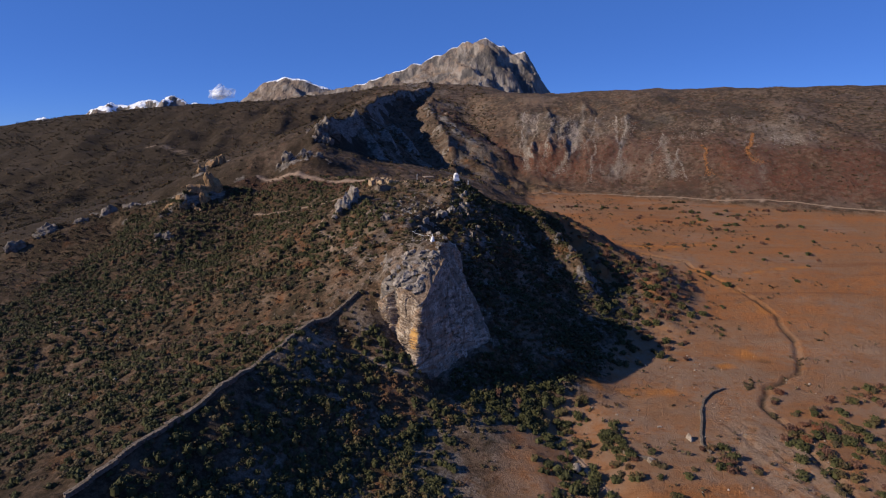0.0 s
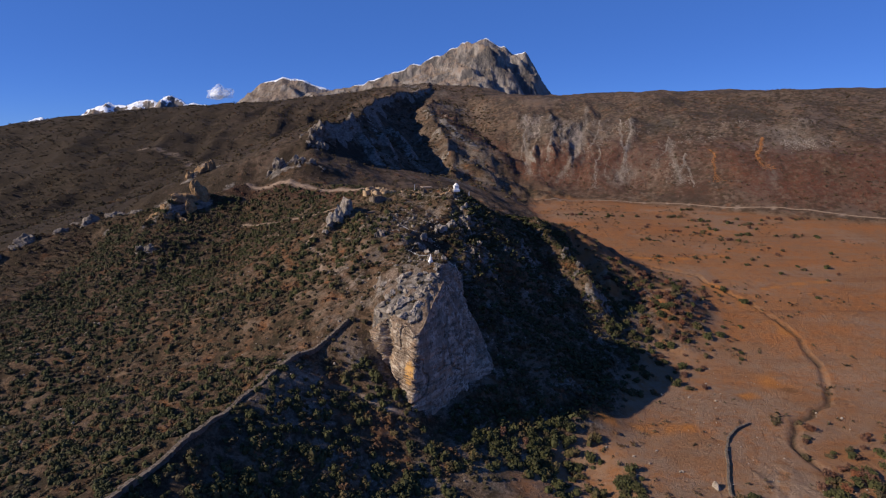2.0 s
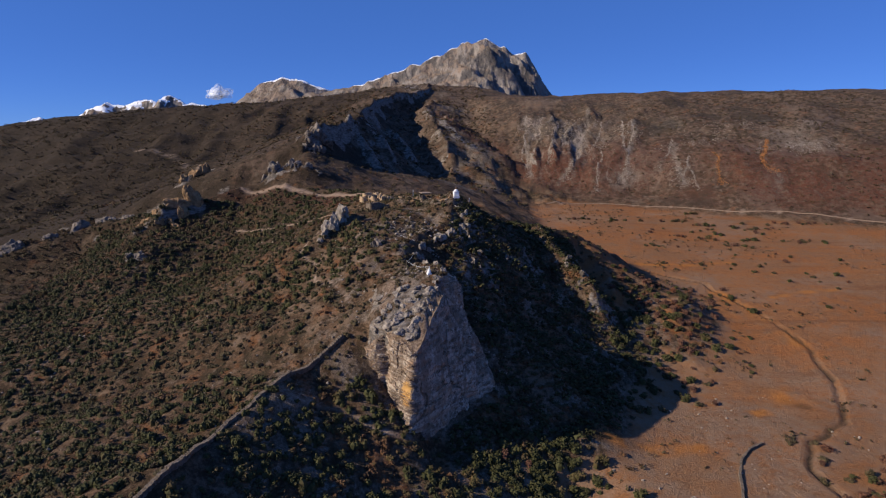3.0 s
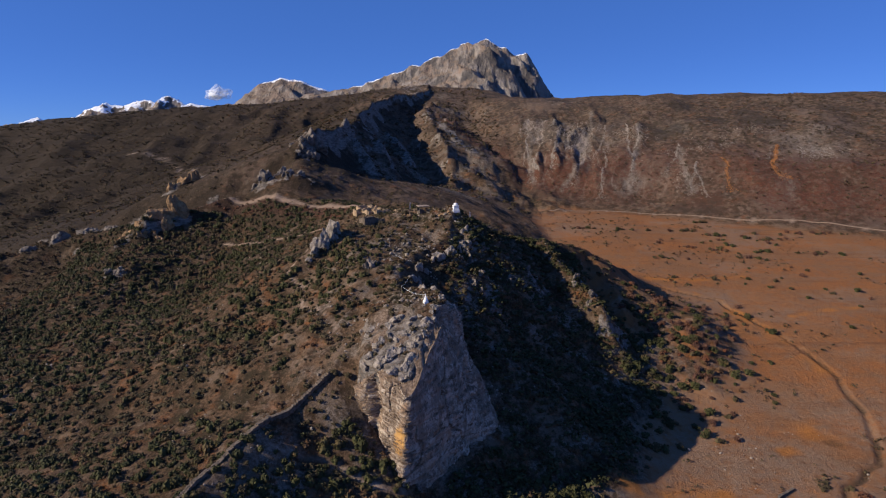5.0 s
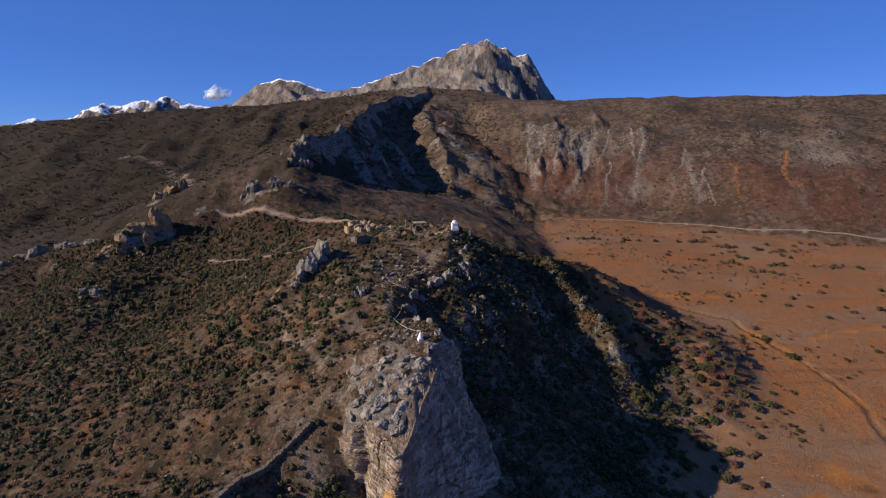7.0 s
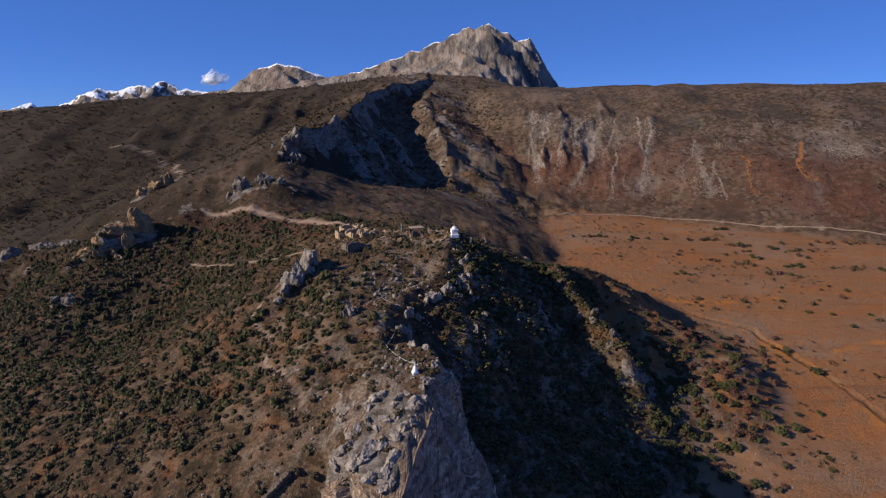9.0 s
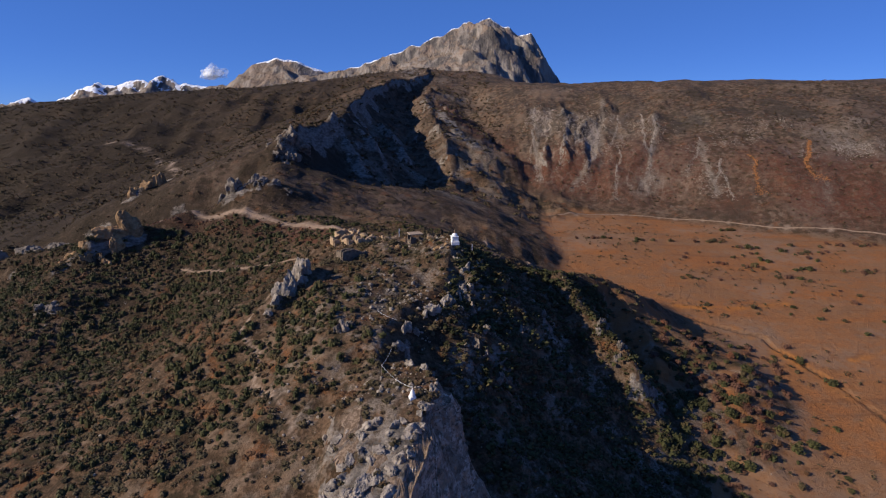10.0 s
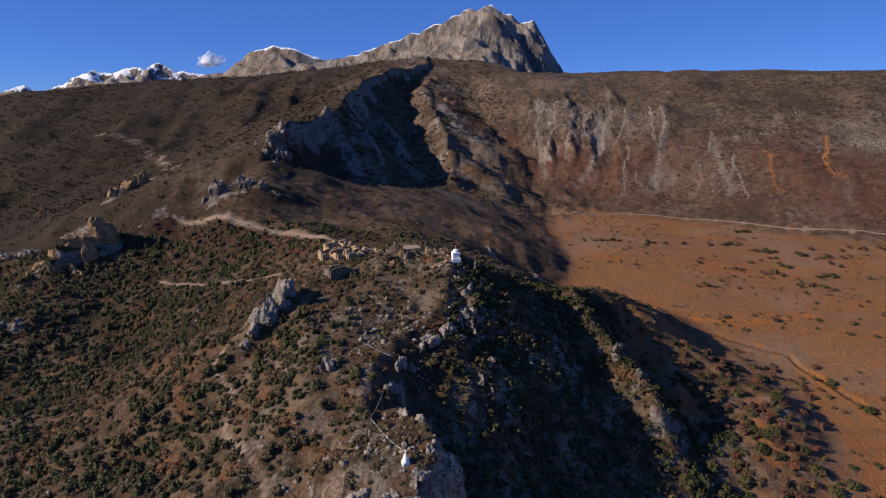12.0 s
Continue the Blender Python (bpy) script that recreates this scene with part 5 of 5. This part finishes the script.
def scree_runs(name, label, runs, banks, material, per_metre, seed):
    """Loose stones that lie in runs down a slope, spreading out towards the foot, and in broken banks."""
    rng = np.random.default_rng(seed)
    xs, ys = [], []
    for k, (half, line) in enumerate(runs):
        q = np.array(line, float)
        step = np.linalg.norm(np.diff(q, axis=0), axis=1)
        far_along = np.concatenate([[0], np.cumsum(step)])
        n = int(far_along[-1] * per_metre * half)
        u = rng.uniform(0, far_along[-1], n)
        s = u / far_along[-1]
        sway = 3.2 * fbm(u, u * 0, 22, 3, seed + 5 * k)
        off = rng.normal(0, 1, n) * half * (0.35 + 0.5 * s + 2.2 * smooth(s, 0.82, 1.0)) + sway
        xs.append(np.interp(u, far_along, q[:, 0]) + off)
        ys.append(np.interp(u, far_along, q[:, 1]) + rng.normal(0, 1, n))
    for cx, cy, rx, ry in banks:
        n = int(26 * math.sqrt(rx * ry) * 3)
        x, y = cx + rx * rng.normal(0, 0.6, n), cy + ry * rng.normal(0, 0.6, n)
        ok = creased(x - 0.3 * y, 0.3 * y, 14, 4, seed + 1) < 0.42 + 0.1 * rng.normal(size=n)
        xs.append(x[ok])
        ys.append(y[ok])
    x, y = np.concatenate(xs), np.concatenate(ys)
    p = np.stack([x, y, mesh_z(x, y) - 0.05], axis=-1)
    strew(name, label, p, 0.45 + 1.0 * rng.beta(1, 3, len(p)), rng.uniform(0.6, 1.2, len(p)), CHIPS, material, seed, "scree")


scree_runs("scree", "pale grey scree in gullies of the far slope", CHUTES, PALE_BANKS, SCREE, 11, 780)
scree_runs("orange_scree", "orange earth and stones in narrow gullies", RUST_RUNS, [], RUST, 13, 785)


# ---- dry stone walls ----
def stone_wall(name, label, line, wide, tall, seed):
    """A ragged dry stone wall along a line: courses of separate stones that follow the ground."""
    rng = np.random.default_rng(seed)
    cube = np.array([(i, j, k) for k in (-0.5, 0.5) for j in (-0.5, 0.5) for i in (-0.5, 0.5)], float)
    quads = np.array([(0, 2, 3, 1), (4, 5, 7, 6), (0, 1, 5, 4), (2, 6, 7, 3), (0, 4, 6, 2), (1, 3, 7, 5)])
    vs, fs = [], []
    for (ax, ay), (bx, by) in zip(line, line[1:]):
        run = math.hypot(bx - ax, by - ay)
        turn = math.atan2(by - ay, bx - ax)
        ticks = np.arange(0, run, 0.62)
        px, py = ax + (bx - ax) * ticks / run, ay + (by - ay) * ticks / run
        pz = mesh_z(px, py)
        sag = fbm(px, py, 9, 2, seed)
        for x, y, z, low in zip(px, py, pz, sag):
            h = tall * (1 + 0.35 * low)
            for row in range(max(1, int(round(h / 0.32)))):
                for lane in (-0.27, 0.27):
                    a = turn + rng.uniform(-0.2, 0.2)
                    c, s = math.cos(a), math.sin(a)
                    dims = np.array([rng.uniform(0.5, 0.75), wide * rng.uniform(0.45, 0.62), rng.uniform(0.28, 0.4)])
                    q = (cube + rng.uniform(-0.1, 0.1, (8, 3))) * dims
                    ox, oy = rng.uniform(-0.08, 0.08), lane * wide
                    cx, cy = x - math.sin(turn) * oy + ox, y + math.cos(turn) * oy
                    vs.append(np.stack([cx + c * q[:, 0] - s * q[:, 1], cy + s * q[:, 0] + c * q[:, 1], z + 0.1 + row * 0.32 + q[:, 2]], axis=1))
                    fs.append(quads + 8 * len(fs))
    me = array_mesh(name, np.concatenate(vs), np.concatenate(fs), WALLSTONE)
    return tagged(new(name, me), label, "stone wall")


stone_wall("stone_wall", "long dry stone wall running down the crest of the spur", [(-62.8, 82), (-57.8, 92), (-53.6, 102), (-48, 116), (-44.2, 130), (-38.5, 143), (-32, 152), (-25, 159)], 0.8, 1.0, 801)
stone_wall("field_wall", "curved dry stone field wall on the orange pasture", [(89, 163), (84, 160), (79, 155), (75, 148), (73, 143), (70, 137), (67.5, 131), (68, 127)], 0.5, 0.6, 802)
stone_wall("terrace_wall", "broken low terrace wall on the pasture", [(45, 128), (48, 125), (52, 123.5)], 0.7, 0.6, 803)


# ---- white chortens ----
def solid(bm, x, y, z, sx, sy, sz, taper=1.0):
    """A box standing on z, its top drawn in by taper, with softened edges."""
    m = Matrix.Translation((x, y, z + sz / 2)) @ Matrix.Diagonal((sx, sy, sz, 1))
    made = bmesh.ops.create_cube(bm, size=1.0, matrix=m)["verts"]
    for v in made:
        if v.co.z > z + sz / 2:
            v.co.x, v.co.y = x + (v.co.x - x) * taper, y + (v.co.y - y) * taper
    edges = {e for v in made for e in v.link_edges}
    bmesh.ops.bevel(bm, geom=list(edges), offset=min(sx, sy, sz) * 0.06, segments=1, affect="EDGES")


def lathe(bm, rings, sides=18):
    """A turned shape from (radius, height) rings."""
    loops = []
    for r, z in rings:
        loops.append([bm.verts.new((r * math.cos(2 * math.pi * k / sides), r * math.sin(2 * math.pi * k / sides), z)) for k in range(sides)])
    for a, b in zip(loops, loops[1:]):
        for k in range(sides):
            bm.faces.new((a[k], a[(k + 1) % sides], b[(k + 1) % sides], b[k]))
    bm.faces.new(loops[-1])


def empty(name, x, y, z, turn=0.0):
    ob = new(name)
    ob.matrix_world = pose(x, y, z, 0, 0, turn)
    return ob


GILT = plain_material("dull_brown_spire", (0.16, 0.1, 0.06), (0.3, 0.2, 0.12), 3, 0.02)


def stupa(label, x, y, z, s, turn):
    top = tagged(empty("stupa", x, y, z, turn), label, "stupa")
    bm = bmesh.new()
    solid(bm, 0, 0, -0.6 * s, 2.3 * s, 2.3 * s, 0.95 * s)
    part("plinth", bm, LIME, top)
    bm = bmesh.new()
    solid(bm, 0, 0, 0.35 * s, 1.9 * s, 1.9 * s, 1.25 * s, 0.93)
    part("body", bm, LIME, top)
    bm = bmesh.new()
    solid(bm, 0, 0, 1.6 * s, 1.95 * s, 1.95 * s, 0.16 * s)
    part("cornice", bm, LIME, top)
    bm = bmesh.new()
    lathe(bm, [(0.62 * s, 1.76 * s), (0.74 * s, 2.0 * s), (0.7 * s, 2.3 * s), (0.42 * s, 2.52 * s), (0.2 * s, 2.56 * s)])
    part("dome", bm, LIME, top)
    bm = bmesh.new()
    lathe(bm, [(0.2 * s, 2.55 * s), (0.17 * s, 2.9 * s), (0.1 * s, 3.3 * s), (0.13 * s, 3.36 * s), (0.02 * s, 3.6 * s)], 10)
    part("spire", bm, GILT, top, "dull brown tapering spire")
    return top


stupa("whitewashed square stupa on the hilltop", 5.6, 239.0, ground_z(5.6, 239.0) + 0.2, 1.08, 12)
chorten = tagged(empty("chorten", -3.3, 172.4, ground_z(-3.3, 172.4) + 0.1, 20), "small whitewashed conical chorten on the cliff top", "chorten")
_b = bmesh.new()
solid(_b, 0, 0, -0.5, 1.25, 1.25, 0.85, 0.9)
part("plinth", _b, LIME, chorten)
_b = bmesh.new()
lathe(_b, [(0.56, 0.34), (0.52, 0.7), (0.36, 1.15), (0.22, 1.5), (0.14, 1.55)], 14)
part("cone", _b, LIME, chorten)
_b = bmesh.new()
lathe(_b, [(0.13, 1.52), (0.1, 1.85), (0.05, 2.15), (0.02, 2.3)], 8)
part("spire", _b, LIME, chorten)


# ---- ruined stone houses ----
def ruined_wall(ax, ay, bx, by, low, tall, thick, parent, material, seed, gaps=()):
    """One ragged wall between two corners, its top broken in steps, with doorways or windows cut through: (from, to, sill, head) along it."""
    rng = random.Random(seed)
    run = math.hypot(bx - ax, by - ay)
    turn = math.atan2(by - ay, bx - ax)
    bm = bmesh.new()
    n = max(3, int(run / 0.55))
    h = tall * rng.uniform(0.75, 1.0)
    for i in range(n):
        a, b = run * i / n, run * (i + 1) / n
        h = min(tall, max(tall * 0.18, h + rng.uniform(-0.6, 0.55)))
        spans = [(low, h)]
        for g0, g1, sill, head in gaps:
            if g0 < (a + b) / 2 < g1:
                spans = [(low, sill), (head, h)]
        for z0, z1 in spans:
            if z1 - z0 > 0.05:
                w = thick * rng.uniform(0.88, 1.08)
                bmesh.ops.create_cube(bm, size=1.0, matrix=Matrix.Translation(((a + b) / 2, 0, (z0 + z1) / 2)) @ Matrix.Diagonal(((b - a) * 1.0, w, z1 - z0, 1)))
    bmesh.ops.rotate(bm, cent=(0, 0, 0), matrix=Matrix.Rotation(turn, 3, "Z"), verts=bm.verts)
    bmesh.ops.translate(bm, vec=(ax, ay, 0), verts=bm.verts)
    return part("wall", bm, material, parent)


def ruin(label, x, y, turn, w, d, tall, seed, material=ADOBE, roof=False, door=True, wings=()):
    z = min(ground_z(x + i, y + j) for i in (-w / 2, w / 2) for j in (-d / 2, d / 2))
    top = tagged(empty("ruined_house", x, y, z, turn), label, "ruined house", "ruined stone village")
    rise = max(ground_z(x + i, y + j) for i in (-w / 2, w / 2) for j in (-d / 2, d / 2)) - z
    h = tall + 0.5 * rise
    x0, x1, y0, y1 = -w / 2, w / 2, -d / 2, d / 2
    ruined_wall(x0, y0, x1, y0, -0.5, h, 0.5, top, material, seed, [(w * 0.45, w * 0.45 + 1.0, -0.5, 1.7 + 0.5 * rise)] if door else [])
    ruined_wall(x0, y1, x1, y1, -0.5, h * 1.05, 0.5, top, material, seed + 1)
    ruined_wall(x0 + 0.02, y0 + 0.25, x0 + 0.02, y1 - 0.25, -0.5, h, 0.5, top, material, seed + 2)
    ruined_wall(x1 - 0.02, y0 + 0.25, x1 - 0.02, y1 - 0.25, -0.5, h * 0.95, 0.5, top, material, seed + 3, [(d * 0.4, d * 0.4 + 0.8, h * 0.4, h * 0.75)] if d > 2.5 else [])
    for k, (ax, ay, bx, by, t) in enumerate(wings):
        ruined_wall(ax, ay, bx, by, -0.5, t, 0.45, top, material, seed + 10 + k)
    if roof:
        bm = bmesh.new()
        solid(bm, 0, 0, h, w + 0.3, d + 0.3, 0.25)
        for v in bm.verts:
            v.co.z += 0.08 * noise.noise(v.co)
        part("roof", bm, EARTH, top, "flat packed-earth roof")
        for k in range(4):
            bm = bmesh.new()
            solid(bm, x0 + w * (k + 0.5) / 4, 0, h - 0.17, 0.16, d + 0.5, 0.16)
            part("beam", bm, TIMBER, top, "grey timber beam end")
    return top


EARTH = plain_material("packed_earth_roof", (0.22, 0.16, 0.11), (0.34, 0.26, 0.19), 1.5, 0.03)
ruin("long low roofless stone ruin with dark front wall", -23.8, 241.4, 38.7, 11.5, 3.4, 1.9, 900, WALLSTONE, door=False)
ruin("small flat-roofed stone house with shaded front", -6.6, 250.0, 20, 4.0, 3.4, 3.3, 950, WALLSTONE, roof=True)
RUINS = [   # place, turn, width, depth, height
    (-31.0, 251.5, 30, 4.2, 3.4, 1.9), (-27.0, 250.0, 45, 4.5, 3.6, 1.7), (-23.5, 249.5, 35, 4.0, 3.2, 1.5), (-30.0, 256.5, 38, 5.0, 3.6, 2.4),
    (-25.5, 255.0, 40, 4.6, 3.8, 2.2), (-28.5, 261.0, 35, 4.8, 3.4, 2.4), (-23.5, 259.5, 42, 4.4, 3.4, 1.8), (-19.5, 256.5, 30, 3.6, 3.0, 1.4), (-20.0, 251.5, 50, 3.2, 2.8, 1.2),
]
for k, (x, y, turn, w, d, tall) in enumerate(RUINS):
    ruin("collapsed tan mud-walled ruin among rubble" if tall > 1.6 else "low crumbled tan walls among rubble", x, y, turn, w, d, tall, 910 + 10 * k, door=tall > 1.6)
ruin("low tan wall remains beside the flat-roofed house", -13.2, 251.5, 8, 6.5, 2.4, 1.6, 960, door=False, wings=[(-3.2, 1.2, -6.0, 2.6, 1.0)])
ruin("tan mud wall remains behind the stupa", 0.2, 256.5, 6, 6.0, 3.0, 2.0, 970, door=False)
ruin("small crumbled pen behind the stupa", 6.0, 257.5, 0, 3.0, 2.6, 1.3, 980, WALLSTONE, door=False)
stones("rubble", "tan rubble of fallen walls among the ruins", 900, (-35, 6, 238, 264), lambda x, y: np.exp(-(((x + 25) / 9) ** 2 + ((y - 254) / 8) ** 2)) + 0.25 * np.exp(-((y - 250) / 6) ** 2), 985, 0.4, 1.3, ADOBE)


# ---- poles and prayer flags ----
def tube(bm, points, radius, sides=6):
    pts = [Vector(p) for p in points]
    loops = []
    for i, p in enumerate(pts):
        d = (pts[min(i + 1, len(pts) - 1)] - pts[max(i - 1, 0)]).normalized()
        u = d.orthogonal().normalized()
        w = d.cross(u)
        loops.append([bm.verts.new(p + radius * (math.cos(2 * math.pi * k / sides) * u + math.sin(2 * math.pi * k / sides) * w)) for k in range(sides)])
    for a, b in zip(loops, loops[1:]):
        for k in range(sides):
            bm.faces.new((a[k], a[(k + 1) % sides], b[(k + 1) % sides], b[k]))
    bm.faces.new(loops[0][::-1])
    bm.faces.new(loops[-1])


def flag_pole(label, x, y, tall, flag):
    top = tagged(empty("flag_pole", x, y, ground_z(x, y)), label, "flag pole", "prayer flag poles")
    bm = bmesh.new()
    tube(bm, [(0, 0, -0.4), (0.02, 0, tall * 0.5), (0.06, 0.02, tall)], 0.07)
    part("pole", bm, TIMBER, top)
    if flag:
        bm = bmesh.new()
        cols = []
        for i in range(9):
            z = tall - 0.15 - i * (tall * 0.55) / 8
            cols.append([bm.verts.new((0.12 + 0.16 * j, 0.05 * math.sin(i * 1.3 + j), z - 0.03 * j)) for j in range(3)])
        for a, b in zip(cols, cols[1:]):
            for j in range(2):
                bm.faces.new((a[j], a[j + 1], b[j + 1], b[j]))
        bmesh.ops.solidify(bm, geom=bm.faces[:], thickness=0.015)
        part("flag", bm, CLOTH, top, "faded white prayer flag")
    return top


flag_pole("tall grey prayer flag pole among the ruins", -12.0, 252.0, 4.6, True)
flag_pole("grey prayer flag pole beside the stupa", 10.5, 238.5, 3.2, True)
flag_pole("short grey pole on the cliff top above the chorten", -10.2, 183.5, 2.4, False)


def prayer_line(label, a, b, sag, seed):
    """A string between two points that carries many small faded flags."""
    top = tagged(empty("prayer_flag_line", *a), label, "prayer flags", "prayer flag lines")
    n, pts = 28, []
    for i in range(n + 1):
        t = i / n
        pts.append(Vector(((b[0] - a[0]) * t, (b[1] - a[1]) * t, (b[2] - a[2]) * t - sag * 4 * t * (1 - t))))
    bm = bmesh.new()
    tube(bm, pts, 0.02, 5)
    part("string", bm, CLOTH, top)
    rng = random.Random(seed)
    bm = bmesh.new()
    for p, q in zip(pts, pts[1:]):
        lean = Vector((rng.uniform(-0.06, 0.06), rng.uniform(-0.06, 0.06), -rng.uniform(0.06, 0.1)))
        f = bm.faces.new([bm.verts.new(v) for v in (p, p.lerp(q, 0.8), p.lerp(q, 0.8) + lean, p + lean)])
        bmesh.ops.solidify(bm, geom=[f], thickness=0.02)
    part("flags", bm, CLOTH, top, "row of faded pale cloth flags")
    return top


PEAK_Z = ground_z(-10.2, 183.5)
prayer_line("pale prayer flag line from the chorten to a pole", (-3.3, 172.4, ground_z(-3.3, 172.4) + 2.2), (-10.2, 183.5, PEAK_Z + 2.2), 0.8, 1)
prayer_line("pale prayer flag line climbing from the pole to rocks", (-10.2, 183.5, PEAK_Z + 2.2), (-9.0, 193.0, ground_z(-9.0, 193.0) + 0.6), 0.5, 2)
prayer_line("short prayer flag line between rocks on the crest", (-13.5, 205, ground_z(-13.5, 205) + 1.2), (-8.5, 203, ground_z(-8.5, 203) + 0.7), 0.3, 3)


# ---- bushes that stand singly on the plain ----
def bush_proto(name, label, seed, material, group):
    v, f = shrub_shape(seed, 90, 0.12)
    ob = tagged(new(name, array_mesh(name, v, f, material)), label, "bush", group)
    bm = bmesh.new()
    rng = random.Random(seed)
    for k in range(4):
        a = 2 * math.pi * k / 4 + rng.uniform(-0.4, 0.4)
        tube(bm, [(0.02 * math.cos(a), 0.02 * math.sin(a), -0.1), (0.12 * math.cos(a), 0.12 * math.sin(a), 0.2), (0.2 * math.cos(a), 0.2 * math.sin(a), 0.42)], 0.02, 5)
    part("stem", bm, BARK, ob, "grey-brown woody stems")
    return ob


KINDS = [
    ("juniper_bush", "rounded dark green juniper bush on the plain", JUNIPER, "junipers on the plain", 3.5),
    ("dry_bush", "low brown dry bush on the plain", HEATH, "dry bushes on the plain", 2.6),
    ("russet_bush", "reddish leafless thorn bush on the plain", RUSSET, "russet bushes on the plain", 2.8),
]
PLOTS = [   # centre, reach across and along, how many, share of juniper and of dry bush
    (86, 236, 14, 24, 45, 0.1, 0.35), (80, 212, 9, 14, 18, 0.2, 0.3),
    (93, 226, 18, 22, 58, 0.6, 0.2), (78, 242, 16, 16, 30, 0.5, 0.3), (24, 145, 14, 9, 42, 0.85, 0.1), (42, 118, 9, 12, 20, 0.5, 0.2),
    (122, 128, 18, 18, 48, 0.45, 0.25), (100, 146, 10, 14, 18, 0.3, 0.3), (64, 122, 12, 10, 14, 0.3, 0.3), (45, 134, 5, 7, 8, 0.8, 0.1),
    (107, 133, 10, 9, 30, 0.5, 0.2), (135, 156, 14, 10, 26, 0.4, 0.3), (93, 128, 6, 8, 14, 0.4, 0.3), (92, 114, 8, 8, 18, 0.5, 0.3), (71, 121, 7, 5, 12, 0.3, 0.4), (46, 137, 3, 5, 9, 0.8, 0.1), (46, 127, 3, 4, 8, 0.8, 0.1), (30, 152, 9, 4, 24, 0.8, 0.2), (101, 163, 4, 3, 6, 0.1, 0.4), (98, 238, 12, 2, 16, 0.05, 0.25),
    (150, 300, 60, 30, 30, 0.3, 0.5), (170, 365, 50, 14, 24, 0.3, 0.4), (118, 262, 16, 12, 12, 0.2, 0.5),
    (174, 406, 7, 2.5, 12, 0.6, 0.4), (153, 383, 7, 1.5, 9, 0.3, 0.5), (144, 351, 6, 1.5, 6, 0.3, 0.5), (157, 346, 5, 1.5, 5, 0.2, 0.4), (165, 373, 4, 1.5, 4, 0.4, 0.4),
    (181, 343, 6, 1.5, 6, 0.3, 0.4), (164, 333, 5, 1.5, 5, 0.3, 0.4), (197, 368, 9, 2, 8, 0.2, 0.3), (233, 379, 24, 3, 16, 0.0, 0.2), (211, 340, 16, 3, 12, 0.1, 0.3),
    (85, 386, 14, 0.8, 10, 0.2, 0.5), (119, 383, 17, 0.8, 11, 0.2, 0.5), (122, 331, 14, 2, 8, 0.2, 0.5), (74, 222, 9, 26, 40, 0.7, 0.2), (80, 196, 10, 14, 22, 0.6, 0.2), (98, 258, 24, 12, 45, 0.2, 0.4), (126, 112, 14, 12, 34, 0.6, 0.2), (108, 104, 10, 12, 22, 0.5, 0.2),
]
made_bush, rng_bush = {}, random.Random(77)
for cx, cy, rx, ry, many, share_j, share_d in PLOTS:
    for _ in range(many):
        x, y = cx + rng_bush.gauss(0, 0.55) * rx, cy + rng_bush.gauss(0, 0.55) * ry
        u = rng_bush.random()
        kind = 0 if u < share_j else 1 if u < share_j + share_d else 2
        name, label, material, group, size = KINDS[kind]
        which = (kind, rng_bush.randrange(3))
        s = size * rng_bush.uniform(0.45, 1.15)
        z = ground_z(x, y)
        if which not in made_bush:
            made_bush[which] = bush_proto(name, label, 1000 + 10 * kind + which[1], material, group)
            ob = made_bush[which]
        else:
            ob = copy_thing(made_bush[which], pose(0, 0, 0))
        ob.matrix_basis = pose(x, y, z, 0, 0, rng_bush.uniform(0, 360)) @ Matrix.Diagonal((s, s, s * rng_bush.uniform(0.75, 1.05), 1))


# ---- a small cloud behind the mountains ----
def cloud():
    n = Nodes("thin_white_cloud", 1.0, 0.0)
    n.color((0.92, 0.94, 0.96))
    clear, veil = n.tree.nodes.new("ShaderNodeBsdfTransparent"), n.tree.nodes.new("ShaderNodeMixShader")
    n.put(veil.inputs[0], n.attribute("cover")[0])
    n.tree.links.new(clear.outputs[0], veil.inputs[1])
    n.tree.links.new(n.bsdf.outputs[0], veil.inputs[2])
    n.tree.links.new(veil.outputs[0], n.tree.nodes["Material Output"].inputs["Surface"])
    bm = bmesh.new()
    for k in (1.0, 0.75, 0.5):
        for v in bmesh.ops.create_icosphere(bm, subdivisions=4, radius=1.0)["verts"]:
            d = Vector(v.co)
            r = k * (1 + 0.5 * noise.fractal(d * 1.3 + Vector((k, 0, 0)), 0.9, 2.0, 3))
            v.co = (d.x * r * 62, d.y * r * 40, d.z * r * (40 if d.z > 0 else 24))
    thick = np.repeat([0.2, 0.36, 0.55], len(bm.verts) // 3)
    ob = part("cloud", bm, n.mat)
    paint(ob.data, "cover", np.stack([thick] * 3, axis=-1))
    for poly in ob.data.polygons:
        poly.use_smooth = True
    ob.location = (-1140, 2950, 262)
    return tagged(ob, "small thin white cloud above the far ridge", "cloud")


cloud()
